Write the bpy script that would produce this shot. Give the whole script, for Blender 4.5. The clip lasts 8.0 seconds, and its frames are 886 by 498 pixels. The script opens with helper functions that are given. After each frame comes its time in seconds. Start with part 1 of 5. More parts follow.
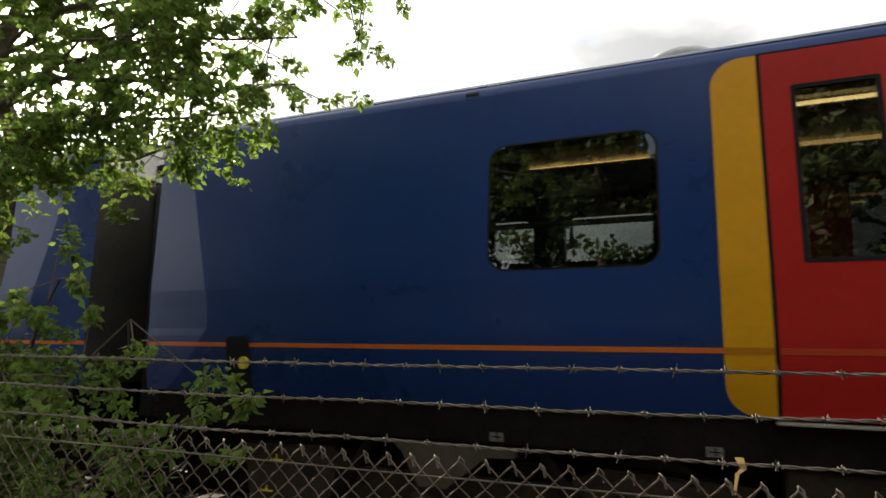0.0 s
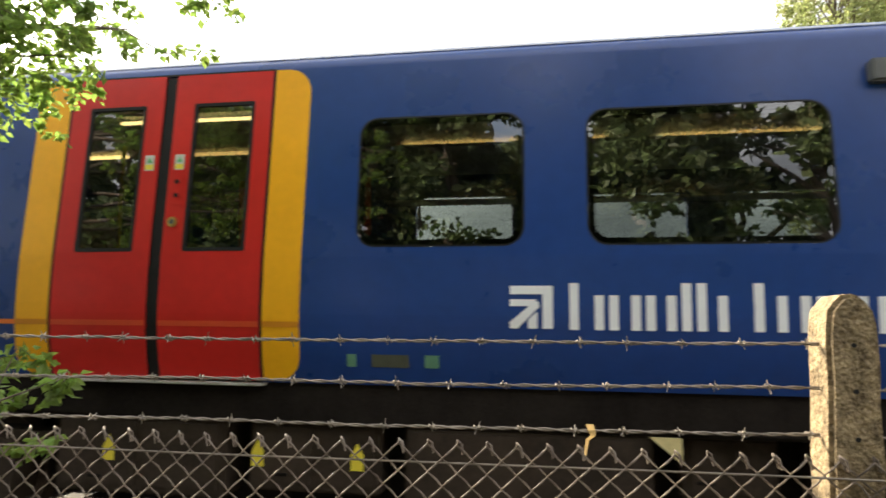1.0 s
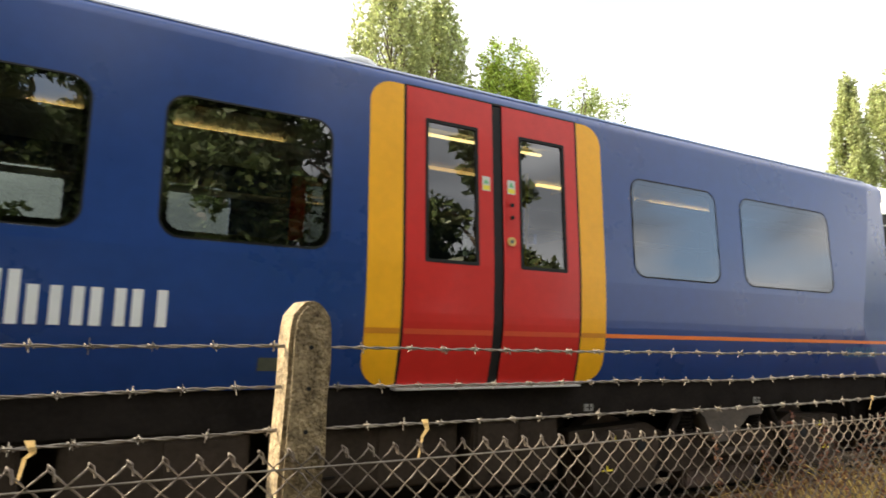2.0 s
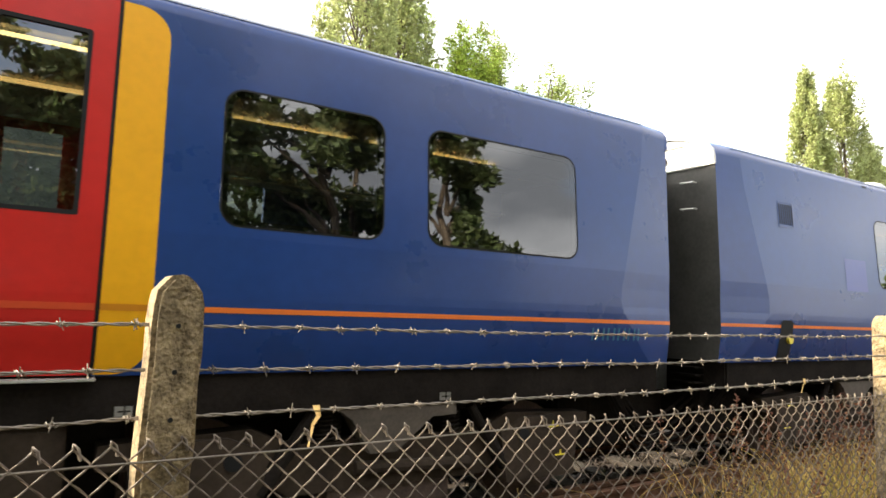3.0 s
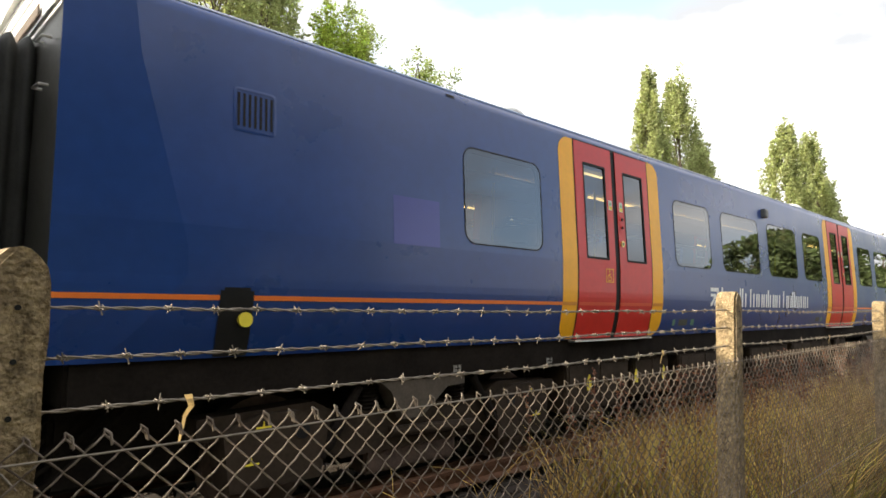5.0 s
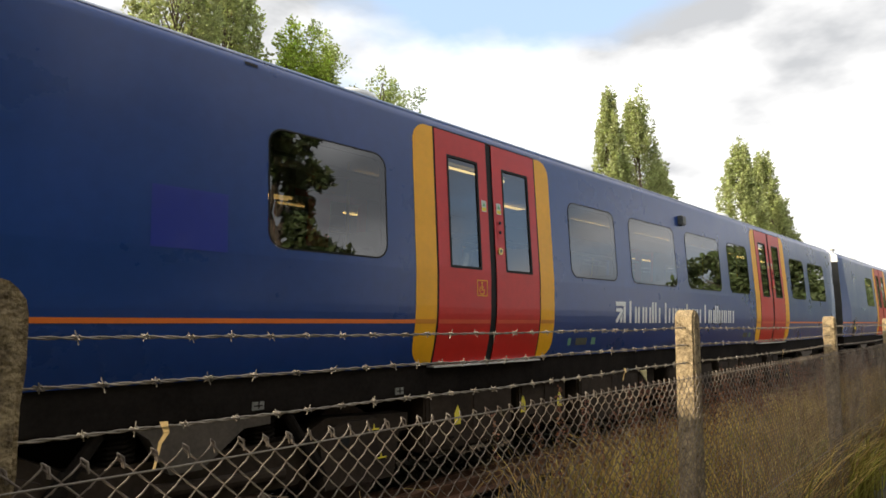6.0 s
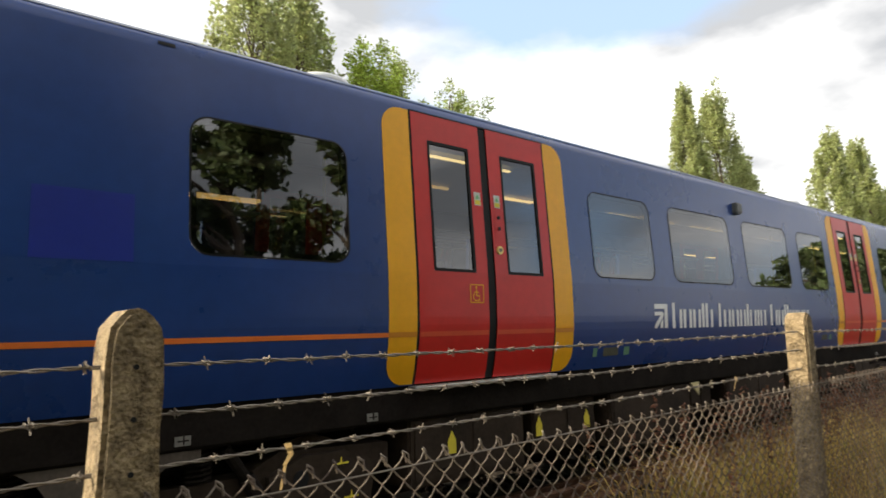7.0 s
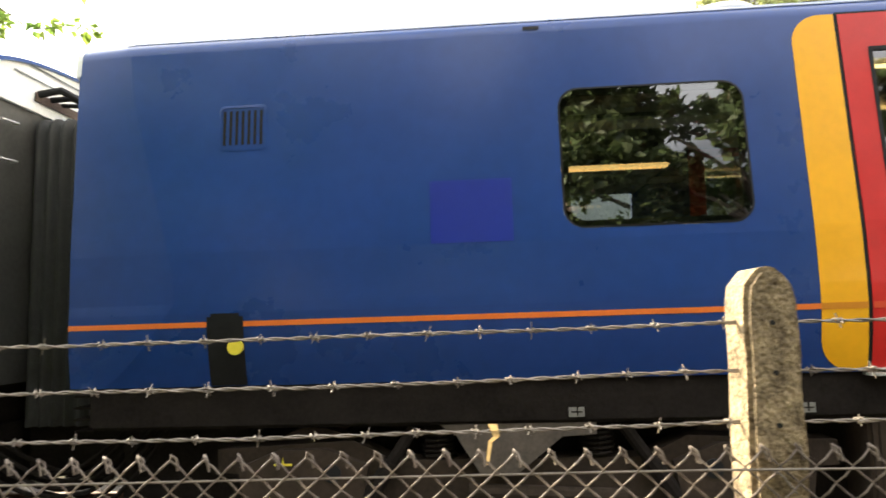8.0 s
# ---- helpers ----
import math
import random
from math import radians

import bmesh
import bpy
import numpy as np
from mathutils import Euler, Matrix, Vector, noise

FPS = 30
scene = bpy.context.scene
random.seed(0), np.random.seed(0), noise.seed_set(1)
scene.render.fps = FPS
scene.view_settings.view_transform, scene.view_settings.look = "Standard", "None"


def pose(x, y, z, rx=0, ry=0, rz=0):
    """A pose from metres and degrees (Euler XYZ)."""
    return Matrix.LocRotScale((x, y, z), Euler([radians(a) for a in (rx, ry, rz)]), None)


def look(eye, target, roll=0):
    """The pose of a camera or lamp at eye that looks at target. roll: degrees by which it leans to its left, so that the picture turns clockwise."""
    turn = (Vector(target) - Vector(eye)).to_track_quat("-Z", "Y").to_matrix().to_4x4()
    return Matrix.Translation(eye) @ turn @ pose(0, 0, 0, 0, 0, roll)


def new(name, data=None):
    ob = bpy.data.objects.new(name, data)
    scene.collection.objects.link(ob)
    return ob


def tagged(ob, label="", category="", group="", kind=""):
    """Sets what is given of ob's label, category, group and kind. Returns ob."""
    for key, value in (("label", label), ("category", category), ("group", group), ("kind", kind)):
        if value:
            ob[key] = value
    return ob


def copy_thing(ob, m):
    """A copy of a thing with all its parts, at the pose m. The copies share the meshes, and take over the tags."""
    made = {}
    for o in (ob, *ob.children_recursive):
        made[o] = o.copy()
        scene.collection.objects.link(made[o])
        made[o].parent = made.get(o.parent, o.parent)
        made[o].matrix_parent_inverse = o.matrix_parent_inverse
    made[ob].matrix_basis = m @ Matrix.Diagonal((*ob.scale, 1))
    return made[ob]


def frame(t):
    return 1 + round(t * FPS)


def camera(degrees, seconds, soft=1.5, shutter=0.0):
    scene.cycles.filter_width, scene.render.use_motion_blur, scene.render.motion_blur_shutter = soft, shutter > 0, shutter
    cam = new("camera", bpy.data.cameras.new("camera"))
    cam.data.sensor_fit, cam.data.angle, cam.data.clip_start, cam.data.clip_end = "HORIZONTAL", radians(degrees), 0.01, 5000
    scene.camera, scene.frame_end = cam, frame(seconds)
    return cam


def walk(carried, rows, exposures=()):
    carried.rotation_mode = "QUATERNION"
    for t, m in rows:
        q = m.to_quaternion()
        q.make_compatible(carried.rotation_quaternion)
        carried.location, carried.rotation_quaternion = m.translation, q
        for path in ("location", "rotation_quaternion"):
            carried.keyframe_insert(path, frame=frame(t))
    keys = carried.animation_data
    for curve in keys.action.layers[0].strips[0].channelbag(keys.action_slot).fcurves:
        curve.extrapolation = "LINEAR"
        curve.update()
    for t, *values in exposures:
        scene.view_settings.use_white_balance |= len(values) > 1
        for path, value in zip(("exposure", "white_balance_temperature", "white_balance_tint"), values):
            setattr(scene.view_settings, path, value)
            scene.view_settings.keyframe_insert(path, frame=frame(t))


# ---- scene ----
EXPO = ((0.0, 0.30), (0.5, 1.05), (1.0, 1.6), (1.2, 1.65), (2.5, 1.42), (3.0, 1.75), (3.5, 1.65), (4.0, 1.5), (4.2, 1.4), (5.5, 1.0), (6.0, 0.70), (6.5, 0.60), (7.0, 0.75), (7.5, 1.65), (8.0, 2.15))

cam = camera(69.68, 8.0, soft=1.6, shutter=0.12)
walk(cam, [
    (0.0, pose(-0.040, -0.115, 1.456, 98.46, -0.58, 23.28)),
    (0.3, pose(-0.021, -0.081, 1.436, 97.44, -1.58, 21.40)),
    (0.5, pose(-0.007, -0.046, 1.431, 96.81, -1.47, 19.90)),
    (0.8, pose(-0.075, -0.050, 1.430, 97.10, -0.94, 14.13)),
    (1.0, pose(-0.088, -0.064, 1.441, 96.81, -0.65, 9.37)),
    (1.2, pose(-0.036, -0.055, 1.452, 97.53, -0.89, 1.12)),
    (2.3, pose(0.126, -0.063, 1.456, 96.43, -2.76, -33.34)),
    (2.5, pose(0.219, -0.048, 1.433, 95.60, -4.11, -33.23)),
    (2.7, pose(0.228, -0.042, 1.452, 95.18, -1.73, -32.14)),
    (3.0, pose(0.215, -0.032, 1.447, 95.89, -1.75, -31.77)),
    (3.2, pose(0.238, -0.008, 1.457, 96.11, -1.00, -31.24)),
    (3.5, pose(0.224, 0.008, 1.455, 95.15, 2.29, -36.45)),
    (3.7, pose(0.204, 0.050, 1.455, 94.57, 2.06, -40.73)),
    (4.0, pose(0.178, 0.051, 1.445, 93.64, 1.28, -43.96)),
    (4.2, pose(0.167, 0.049, 1.438, 94.21, 0.12, -45.58)),
    (5.3, pose(0.224, 0.044, 1.434, 94.87, -1.26, -43.32)),
    (5.5, pose(0.183, 0.034, 1.434, 95.38, -1.62, -43.89)),
    (6.0, pose(0.174, 0.020, 1.445, 96.37, -0.30, -46.86)),
    (6.5, pose(0.125, 0.049, 1.451, 96.53, 1.12, -45.34)),
    (7.0, pose(0.141, 0.080, 1.457, 97.29, 1.37, -39.97)),
    (7.2, pose(0.144, 0.094, 1.452, 97.28, 0.61, -31.32)),
    (7.5, pose(0.095, 0.125, 1.450, 97.77, 1.61, -18.58)),
    (7.7, pose(0.057, 0.085, 1.456, 97.58, 1.88, -7.76)),
    (8.0, pose(-0.019, 0.092, 1.439, 96.06, 1.73, 4.10)),
], exposures=EXPO)

# train's travel along the track: seconds, metres
TRAIN = ((0.0, -4.492), (0.5, -6.397), (1.0, -8.208), (1.2, -8.968), (2.3, -12.436), (2.5, -13.030), (2.7, -13.655), (3.0, -14.528), (3.2, -15.100), (3.5, -15.875), (3.7, -16.405), (4.0, -17.160), (4.2, -17.653), (5.3, -19.916), (5.5, -20.244), (6.0, -20.972), (6.5, -21.575), (7.0, -22.094), (7.2, -22.295), (7.5, -22.515), (7.7, -22.735), (8.0, -23.025))
# plan of a car: lengths from its front end and heights
WINDOWS = ((3.066, 4.160), (6.903, 7.978), (8.355, 9.766), (10.148, 11.517), (11.890, 12.909), (15.560, 16.647), (16.987, 18.428))
DOORS = ((4.737, 6.280), (13.428, 14.971))
W_B, W_T, G_B, G_T = 1.928, 2.794, 1.913, 2.951
D_B, D_T, YW = 1.068, 3.166, 0.265
STRIPE_Z, SHOULDER, LEAN = 1.433, 3.176, 0.06
Y_SIDE = 3.822
LOGO_U, LOGO_Z, LOGO_H = 7.888, 1.426, 0.257
PLATE_U, DOT_U, DOT_Z = 6.86, 1.091, 1.296
GRILLE = (0.984, 1.255, 2.517, 2.779)
BOX_AT, SLOT, GUT_Z = (10.05, 2.94), (2.93, 3.20), 3.265
FENCE_Y, FENCE_SKEW = 1.092, 0.0255
POSTS = (-5.404, -2.504, 0.374, 2.987, 5.929, 9.029, 12.129, 15.229, 18.329, 21.429)
WIRES = (1.416, 1.343, 1.268)
MESH_TOP, LINE_Z = 1.226, 1.208

# sky, sun
SUN_AZ, SUN_EL = 143.0, 24.0     # degrees: azimuth from +x towards +y, elevation
world = bpy.data.worlds.new("world")
scene.world = world
world.use_nodes = True
wn, wl = world.node_tree.nodes, world.node_tree.links
wn.clear()
w_out = wn.new("ShaderNodeOutputWorld")
w_bg = wn.new("ShaderNodeBackground")
w_sky = wn.new("ShaderNodeTexSky")
w_sky.sky_type = "NISHITA"
w_sky.sun_disc = False
w_sky.sun_elevation = radians(SUN_EL)
w_sky.sun_rotation = radians(90.0 - SUN_AZ)
w_co = wn.new("ShaderNodeTexCoord")
w_map = wn.new("ShaderNodeMapping")
w_map.inputs["Scale"].default_value = (1.0, 1.0, 2.2)
w_map.inputs["Location"].default_value = (3.1, 0.4, 0.7)
w_no = wn.new("ShaderNodeTexNoise")
w_no.inputs["Scale"].default_value = 1.7
w_no.inputs["Detail"].default_value = 7.0
w_no.inputs["Roughness"].default_value = 0.52
w_ra = wn.new("ShaderNodeValToRGB")
w_ra.color_ramp.elements[0].position = 0.33
w_ra.color_ramp.elements[1].position = 0.46
w_no2 = wn.new("ShaderNodeTexNoise")
w_no2.inputs["Scale"].default_value = 2.6
w_no2.inputs["Detail"].default_value = 6.0
w_cl = wn.new("ShaderNodeValToRGB")
w_cl.color_ramp.elements[0].position = 0.40
w_cl.color_ramp.elements[0].color = (8.2, 8.35, 8.6, 1)
w_cl.color_ramp.elements[1].position = 0.56
w_cl.color_ramp.elements[1].color = (18.5, 18.2, 17.8, 1)
w_mix = wn.new("ShaderNodeMixRGB")
wl.new(w_co.outputs["Generated"], w_map.inputs["Vector"])
wl.new(w_map.outputs["Vector"], w_no.inputs["Vector"])
wl.new(w_map.outputs["Vector"], w_no2.inputs["Vector"])
# a clear gap in the cloud, high over the far end of the track
w_gap = wn.new("ShaderNodeVectorMath")
w_gap.operation = "DOT_PRODUCT"
w_gap.inputs[1].default_value = (math.cos(radians(34)) * math.cos(radians(33)), math.sin(radians(34)) * math.cos(radians(33)), math.sin(radians(33)))
wl.new(w_co.outputs["Generated"], w_gap.inputs[0])
w_gmax = wn.new("ShaderNodeMath")
w_gmax.operation = "MAXIMUM"
w_gmax.inputs[1].default_value = 0.0
wl.new(w_gap.outputs["Value"], w_gmax.inputs[0])
w_gpow = wn.new("ShaderNodeMath")
w_gpow.operation = "POWER"
w_gpow.inputs[1].default_value = 45.0
wl.new(w_gmax.outputs[0], w_gpow.inputs[0])
w_gsub = wn.new("ShaderNodeMath")
w_gsub.operation = "MULTIPLY_ADD"
w_gsub.inputs[1].default_value = -0.34
wl.new(w_gpow.outputs[0], w_gsub.inputs[0])
wl.new(w_no.outputs["Fac"], w_gsub.inputs[2])
wl.new(w_gsub.outputs[0], w_ra.inputs["Fac"])
wl.new(w_no2.outputs["Fac"], w_cl.inputs["Fac"])
wl.new(w_ra.outputs["Color"], w_mix.inputs["Fac"])
w_haze = wn.new("ShaderNodeMixRGB")
w_haze.blend_type = "ADD"
w_haze.inputs["Fac"].default_value = 1.0
w_haze.inputs["Color2"].default_value = (6.0, 7.8, 10.4, 1)
wl.new(w_sky.outputs["Color"], w_haze.inputs["Color1"])
wl.new(w_haze.outputs["Color"], w_mix.inputs["Color1"])
wl.new(w_cl.outputs["Color"], w_mix.inputs["Color2"])
# bright cloud and haze round the sun
w_dot = wn.new("ShaderNodeVectorMath")
w_dot.operation = "DOT_PRODUCT"
w_dot.inputs[1].default_value = (math.cos(radians(SUN_AZ)) * math.cos(radians(SUN_EL)), math.sin(radians(SUN_AZ)) * math.cos(radians(SUN_EL)), math.sin(radians(SUN_EL)))
wl.new(w_co.outputs["Generated"], w_dot.inputs[0])
w_max = wn.new("ShaderNodeMath")
w_max.operation = "MAXIMUM"
w_max.inputs[1].default_value = 0.0
wl.new(w_dot.outputs["Value"], w_max.inputs[0])
for power, gain in ((5.0, 20.0), (220.0, 420.0)):
    w_pow = wn.new("ShaderNodeMath")
    w_pow.operation = "POWER"
    w_pow.inputs[1].default_value = power
    wl.new(w_max.outputs[0], w_pow.inputs[0])
    w_gain = wn.new("ShaderNodeMixRGB")
    w_gain.blend_type = "MULTIPLY"
    w_gain.inputs["Fac"].default_value = 1.0
    w_gain.inputs["Color2"].default_value = (gain, gain * 0.96, gain * 0.86, 1)
    wl.new(w_pow.outputs[0], w_gain.inputs["Color1"])
    w_sum = wn.new("ShaderNodeMixRGB")
    w_sum.blend_type = "ADD"
    w_sum.inputs["Fac"].default_value = 1.0
    wl.new(w_gain.outputs["Color"], w_sum.inputs["Color2"])
    if power == 5.0:
        wl.new(w_mix.outputs["Color"], w_sum.inputs["Color1"])
    else:
        wl.new(w_last, w_sum.inputs["Color1"])
    w_last = w_sum.outputs["Color"]
wl.new(w_last, w_bg.inputs["Color"])
wl.new(w_bg.outputs["Background"], w_out.inputs["Surface"])
w_bg.inputs["Strength"].default_value = 0.05

sun_data = bpy.data.lights.new("sun", "SUN")
sun_data.energy = 5.0
sun_data.angle = radians(0.6)
sun_data.color = (1.0, 0.87, 0.64)
sun = new("sun", sun_data)
sa, se = radians(SUN_AZ), radians(SUN_EL)
SUN_DIR = Vector((math.cos(sa) * math.cos(se), math.sin(sa) * math.cos(se), math.sin(se)))
sun.matrix_world = look(SUN_DIR * 60, (0, 0, 0))


# ---------------------------------------------------------------- materials
def material(name, base, rough=0.6, metal=0.0, var=0.25, scale=12.0, second=None, bump=0.0,
             bump_scale=60.0, coat=0.0, coat_rough=0.08, spec=0.5, island=0.0, rand=0.0, translucent=0.0, fine=None, rough_var=0.0):
    """Two-scale noise over a base colour, with bump and roughness variation."""
    m = bpy.data.materials.new(name)
    m.use_nodes = True
    nt = m.node_tree
    n, l = nt.nodes, nt.links
    b = n["Principled BSDF"]
    co = n.new("ShaderNodeTexCoord")
    no = n.new("ShaderNodeTexNoise")
    no.inputs["Scale"].default_value = scale
    no.inputs["Detail"].default_value = 8.0
    no.inputs["Roughness"].default_value = 0.6
    l.new(co.outputs["Object"], no.inputs["Vector"])
    no2 = n.new("ShaderNodeTexNoise")
    no2.inputs["Scale"].default_value = fine or scale * 9
    no2.inputs["Detail"].default_value = 4.0
    l.new(co.outputs["Object"], no2.inputs["Vector"])
    avg = n.new("ShaderNodeMath")
    avg.operation = "MULTIPLY_ADD"
    avg.inputs[1].default_value = 0.35
    l.new(no2.outputs["Fac"], avg.inputs[0])
    sub = n.new("ShaderNodeMath")
    sub.operation = "MULTIPLY"
    sub.inputs[1].default_value = 0.65
    l.new(no.outputs["Fac"], sub.inputs[0])
    l.new(sub.outputs[0], avg.inputs[2])
    ra = n.new("ShaderNodeValToRGB")
    lo = [c * (1 - var) for c in base]
    hi = second or [min(1.0, c * (1 + var)) for c in base]
    ra.color_ramp.elements[0].position = 0.36
    ra.color_ramp.elements[0].color = (*lo, 1)
    ra.color_ramp.elements[1].position = 0.64
    ra.color_ramp.elements[1].color = (*hi, 1)
    l.new(avg.outputs[0], ra.inputs["Fac"])
    col = ra.outputs["Color"]
    for amount, kind in ((island, "geo"), (rand, "obj")):
        if amount:
            hsv = n.new("ShaderNodeHueSaturation")
            if kind == "geo":
                src = n.new("ShaderNodeNewGeometry").outputs["Random Per Island"]
            else:
                src = n.new("ShaderNodeObjectInfo").outputs["Random"]
            mr = n.new("ShaderNodeMapRange")
            mr.inputs["To Min"].default_value = 1 - amount
            mr.inputs["To Max"].default_value = 1 + amount
            l.new(src, mr.inputs["Value"])
            l.new(mr.outputs["Result"], hsv.inputs["Value"])
            mh = n.new("ShaderNodeMapRange")
            mh.inputs["To Min"].default_value = 0.5 - amount * 0.05
            mh.inputs["To Max"].default_value = 0.5 + amount * 0.03
            l.new(src, mh.inputs["Value"])
            l.new(mh.outputs["Result"], hsv.inputs["Hue"])
            l.new(col, hsv.inputs["Color"])
            col = hsv.outputs["Color"]
    l.new(col, b.inputs["Base Color"])
    b.inputs["Roughness"].default_value = rough
    if rough_var:
        mr = n.new("ShaderNodeMapRange")
        mr.inputs["To Min"].default_value = max(0.02, rough - rough_var)
        mr.inputs["To Max"].default_value = rough + rough_var
        mr.inputs["From Min"].default_value = 0.3
        mr.inputs["From Max"].default_value = 0.7
        l.new(no.outputs["Fac"], mr.inputs["Value"])
        l.new(mr.outputs["Result"], b.inputs["Roughness"])
    b.inputs["Metallic"].default_value = metal
    b.inputs["Specular IOR Level"].default_value = spec
    b.inputs["Coat Weight"].default_value = coat
    b.inputs["Coat Roughness"].default_value = coat_rough
    if bump:
        nb = n.new("ShaderNodeTexNoise")
        nb.inputs["Scale"].default_value = bump_scale
        nb.inputs["Detail"].default_value = 6.0
        l.new(co.outputs["Object"], nb.inputs["Vector"])
        bp = n.new("ShaderNodeBump")
        bp.inputs["Strength"].default_value = bump
        bp.inputs["Distance"].default_value = 0.01
        l.new(nb.outputs["Fac"], bp.inputs["Height"])
        l.new(bp.outputs["Normal"], b.inputs["Normal"])
    if translucent:
        tr = n.new("ShaderNodeBsdfTranslucent")
        l.new(col, tr.inputs["Color"])
        mx = n.new("ShaderNodeMixShader")
        mx.inputs["Fac"].default_value = translucent
        l.new(b.outputs["BSDF"], mx.inputs[1])
        l.new(tr.outputs["BSDF"], mx.inputs[2])
        l.new(mx.outputs["Shader"], n["Material Output"].inputs["Surface"])
    return m


def glow(name, color, strength):
    m = bpy.data.materials.new(name)
    m.use_nodes = True
    b = m.node_tree.nodes["Principled BSDF"]
    b.inputs["Base Color"].default_value = (*color, 1)
    b.inputs["Emission Color"].default_value = (*color, 1)
    b.inputs["Emission Strength"].default_value = strength
    return m


def glass(name, tint):
    """Tinted pane: dark transmission under a mirror-like surface."""
    m = bpy.data.materials.new(name)
    m.use_nodes = True
    n, l = m.node_tree.nodes, m.node_tree.links
    n.remove(n["Principled BSDF"])
    tr = n.new("ShaderNodeBsdfTransparent")
    tr.inputs["Color"].default_value = (*tint, 1)
    gl = n.new("ShaderNodeBsdfGlossy")
    gl.inputs["Roughness"].default_value = 0.012
    gl.inputs["Color"].default_value = (0.95, 0.97, 1.0, 1)
    fr = n.new("ShaderNodeFresnel")
    fr.inputs["IOR"].default_value = 1.95
    co = n.new("ShaderNodeTexCoord")
    no = n.new("ShaderNodeTexNoise")
    no.inputs["Scale"].default_value = 1.6
    l.new(co.outputs["Object"], no.inputs["Vector"])
    bp = n.new("ShaderNodeBump")
    bp.inputs["Strength"].default_value = 0.012
    bp.inputs["Distance"].default_value = 0.02
    l.new(no.outputs["Fac"], bp.inputs["Height"])
    l.new(bp.outputs["Normal"], gl.inputs["Normal"])
    mx = n.new("ShaderNodeMixShader")
    l.new(fr.outputs["Fac"], mx.inputs["Fac"])
    l.new(tr.outputs["BSDF"], mx.inputs[1])
    l.new(gl.outputs["BSDF"], mx.inputs[2])
    l.new(mx.outputs["Shader"], n["Material Output"].inputs["Surface"])
    return m


BLUE = material("blue_paint", (0.009, 0.044, 0.195), 0.30, var=0.10, scale=1.2, coat=0.42, coat_rough=0.2, spec=0.3, rough_var=0.06)
ROOF = material("roof_paint", (0.12, 0.16, 0.25), 0.42, var=0.15, scale=2.0, rough_var=0.08)
RED = material("red_paint", (0.54, 0.020, 0.016), 0.36, var=0.10, scale=1.5, coat=0.12, spec=0.3, rough_var=0.05)
YELLOW = material("yellow_paint", (0.85, 0.41, 0.010), 0.40, var=0.07, scale=2.0, coat=0.08, spec=0.3)
ORANGE = material("orange_film", (0.80, 0.19, 0.03), 0.4, var=0.06, scale=3.0)
ORANGE_RED = material("orange_film_over_red", (0.62, 0.07, 0.02), 0.4, var=0.06, scale=3.0)
ORANGE_YEL = material("orange_film_over_yellow", (0.62, 0.23, 0.01), 0.4, var=0.06, scale=3.0)
BLACK = material("black_rubber", (0.012, 0.012, 0.0125), 0.6, var=0.2, scale=10, spec=0.2)
PATCH = material("fresh_blue_paint", (0.010, 0.026, 0.250), 0.30, var=0.08, scale=2.0, coat=0.3)
WHITE = material("white_film", (0.78, 0.79, 0.80), 0.4, var=0.04, scale=6)
STEP = material("aluminium_step", (0.55, 0.54, 0.52), 0.45, metal=0.6, var=0.15, scale=8)
UNDER = material("dirty_underframe", (0.016, 0.013, 0.011), 0.95, var=0.35, scale=4, bump=0.2, spec=0.06)
BOXES = material("dusty_grey_box", (0.037, 0.026, 0.018), 0.9, var=0.35, scale=3, bump=0.15, spec=0.2)
DUST = material("pale_brake_dust", (0.085, 0.068, 0.052), 0.9, var=0.3, scale=5)
RUSTY = material("brake_dust_iron", (0.070, 0.045, 0.033), 0.85, var=0.4, scale=5, bump=0.3)
BELLOWS = material("grey_bellows_fabric", (0.035, 0.035, 0.034), 0.85, var=0.25, scale=6, bump=0.1)
# end wall colours split by light: shaded part dark grey, sunlit part white
END_SHADED = material("grey_shaded_end", (0.085, 0.082, 0.075), 0.5, metal=0.3, var=0.25, scale=3, rough_var=0.08)
ROOF_AND_LIT_END = material("white_roof_and_lit_end", (0.72, 0.72, 0.70), 0.5, var=0.12, scale=3)
INNER = material("cream_interior_panel", (0.42, 0.42, 0.40), 0.6, var=0.08, scale=2)
SEAT = material("blue_seat_fabric", (0.035, 0.045, 0.09), 0.9, var=0.3, scale=14)
GREY_PANEL = material("pale_grey_panel", (0.30, 0.30, 0.29), 0.6, var=0.08, scale=3)
TUBE = glow("warm_ceiling_light", (1.0, 0.66, 0.24), 3.2)
TUBE_NEAR = glow("warm_door_light", (1.0, 0.70, 0.30), 3.6)
TUBE_DIM = glow("dim_ceiling_light", (1.0, 0.62, 0.22), 1.1)
PALE = material("dull_pale_plate", (0.20, 0.19, 0.17), 0.8, var=0.2, scale=20)
STICKER = material("sticker_white", (0.55, 0.55, 0.50), 0.5, var=0.05, scale=20)
STICKER_Y = material("sticker_yellow", (0.75, 0.62, 0.05), 0.5, var=0.05, scale=20)
STICKER_G = material("sticker_green", (0.10, 0.42, 0.16), 0.5, var=0.05, scale=20)
TEAL = material("teal_marking", (0.035, 0.17, 0.27), 0.6, var=0.1, scale=10)
PLATE = material("dull_data_plate", (0.075, 0.080, 0.055), 0.6, var=0.15, scale=20)
PLATE_G = material("faded_green_film", (0.12, 0.27, 0.17), 0.6, var=0.1, scale=20)
BRASS = material("brass_lock", (0.60, 0.45, 0.16), 0.35, metal=0.8, var=0.1, scale=30)
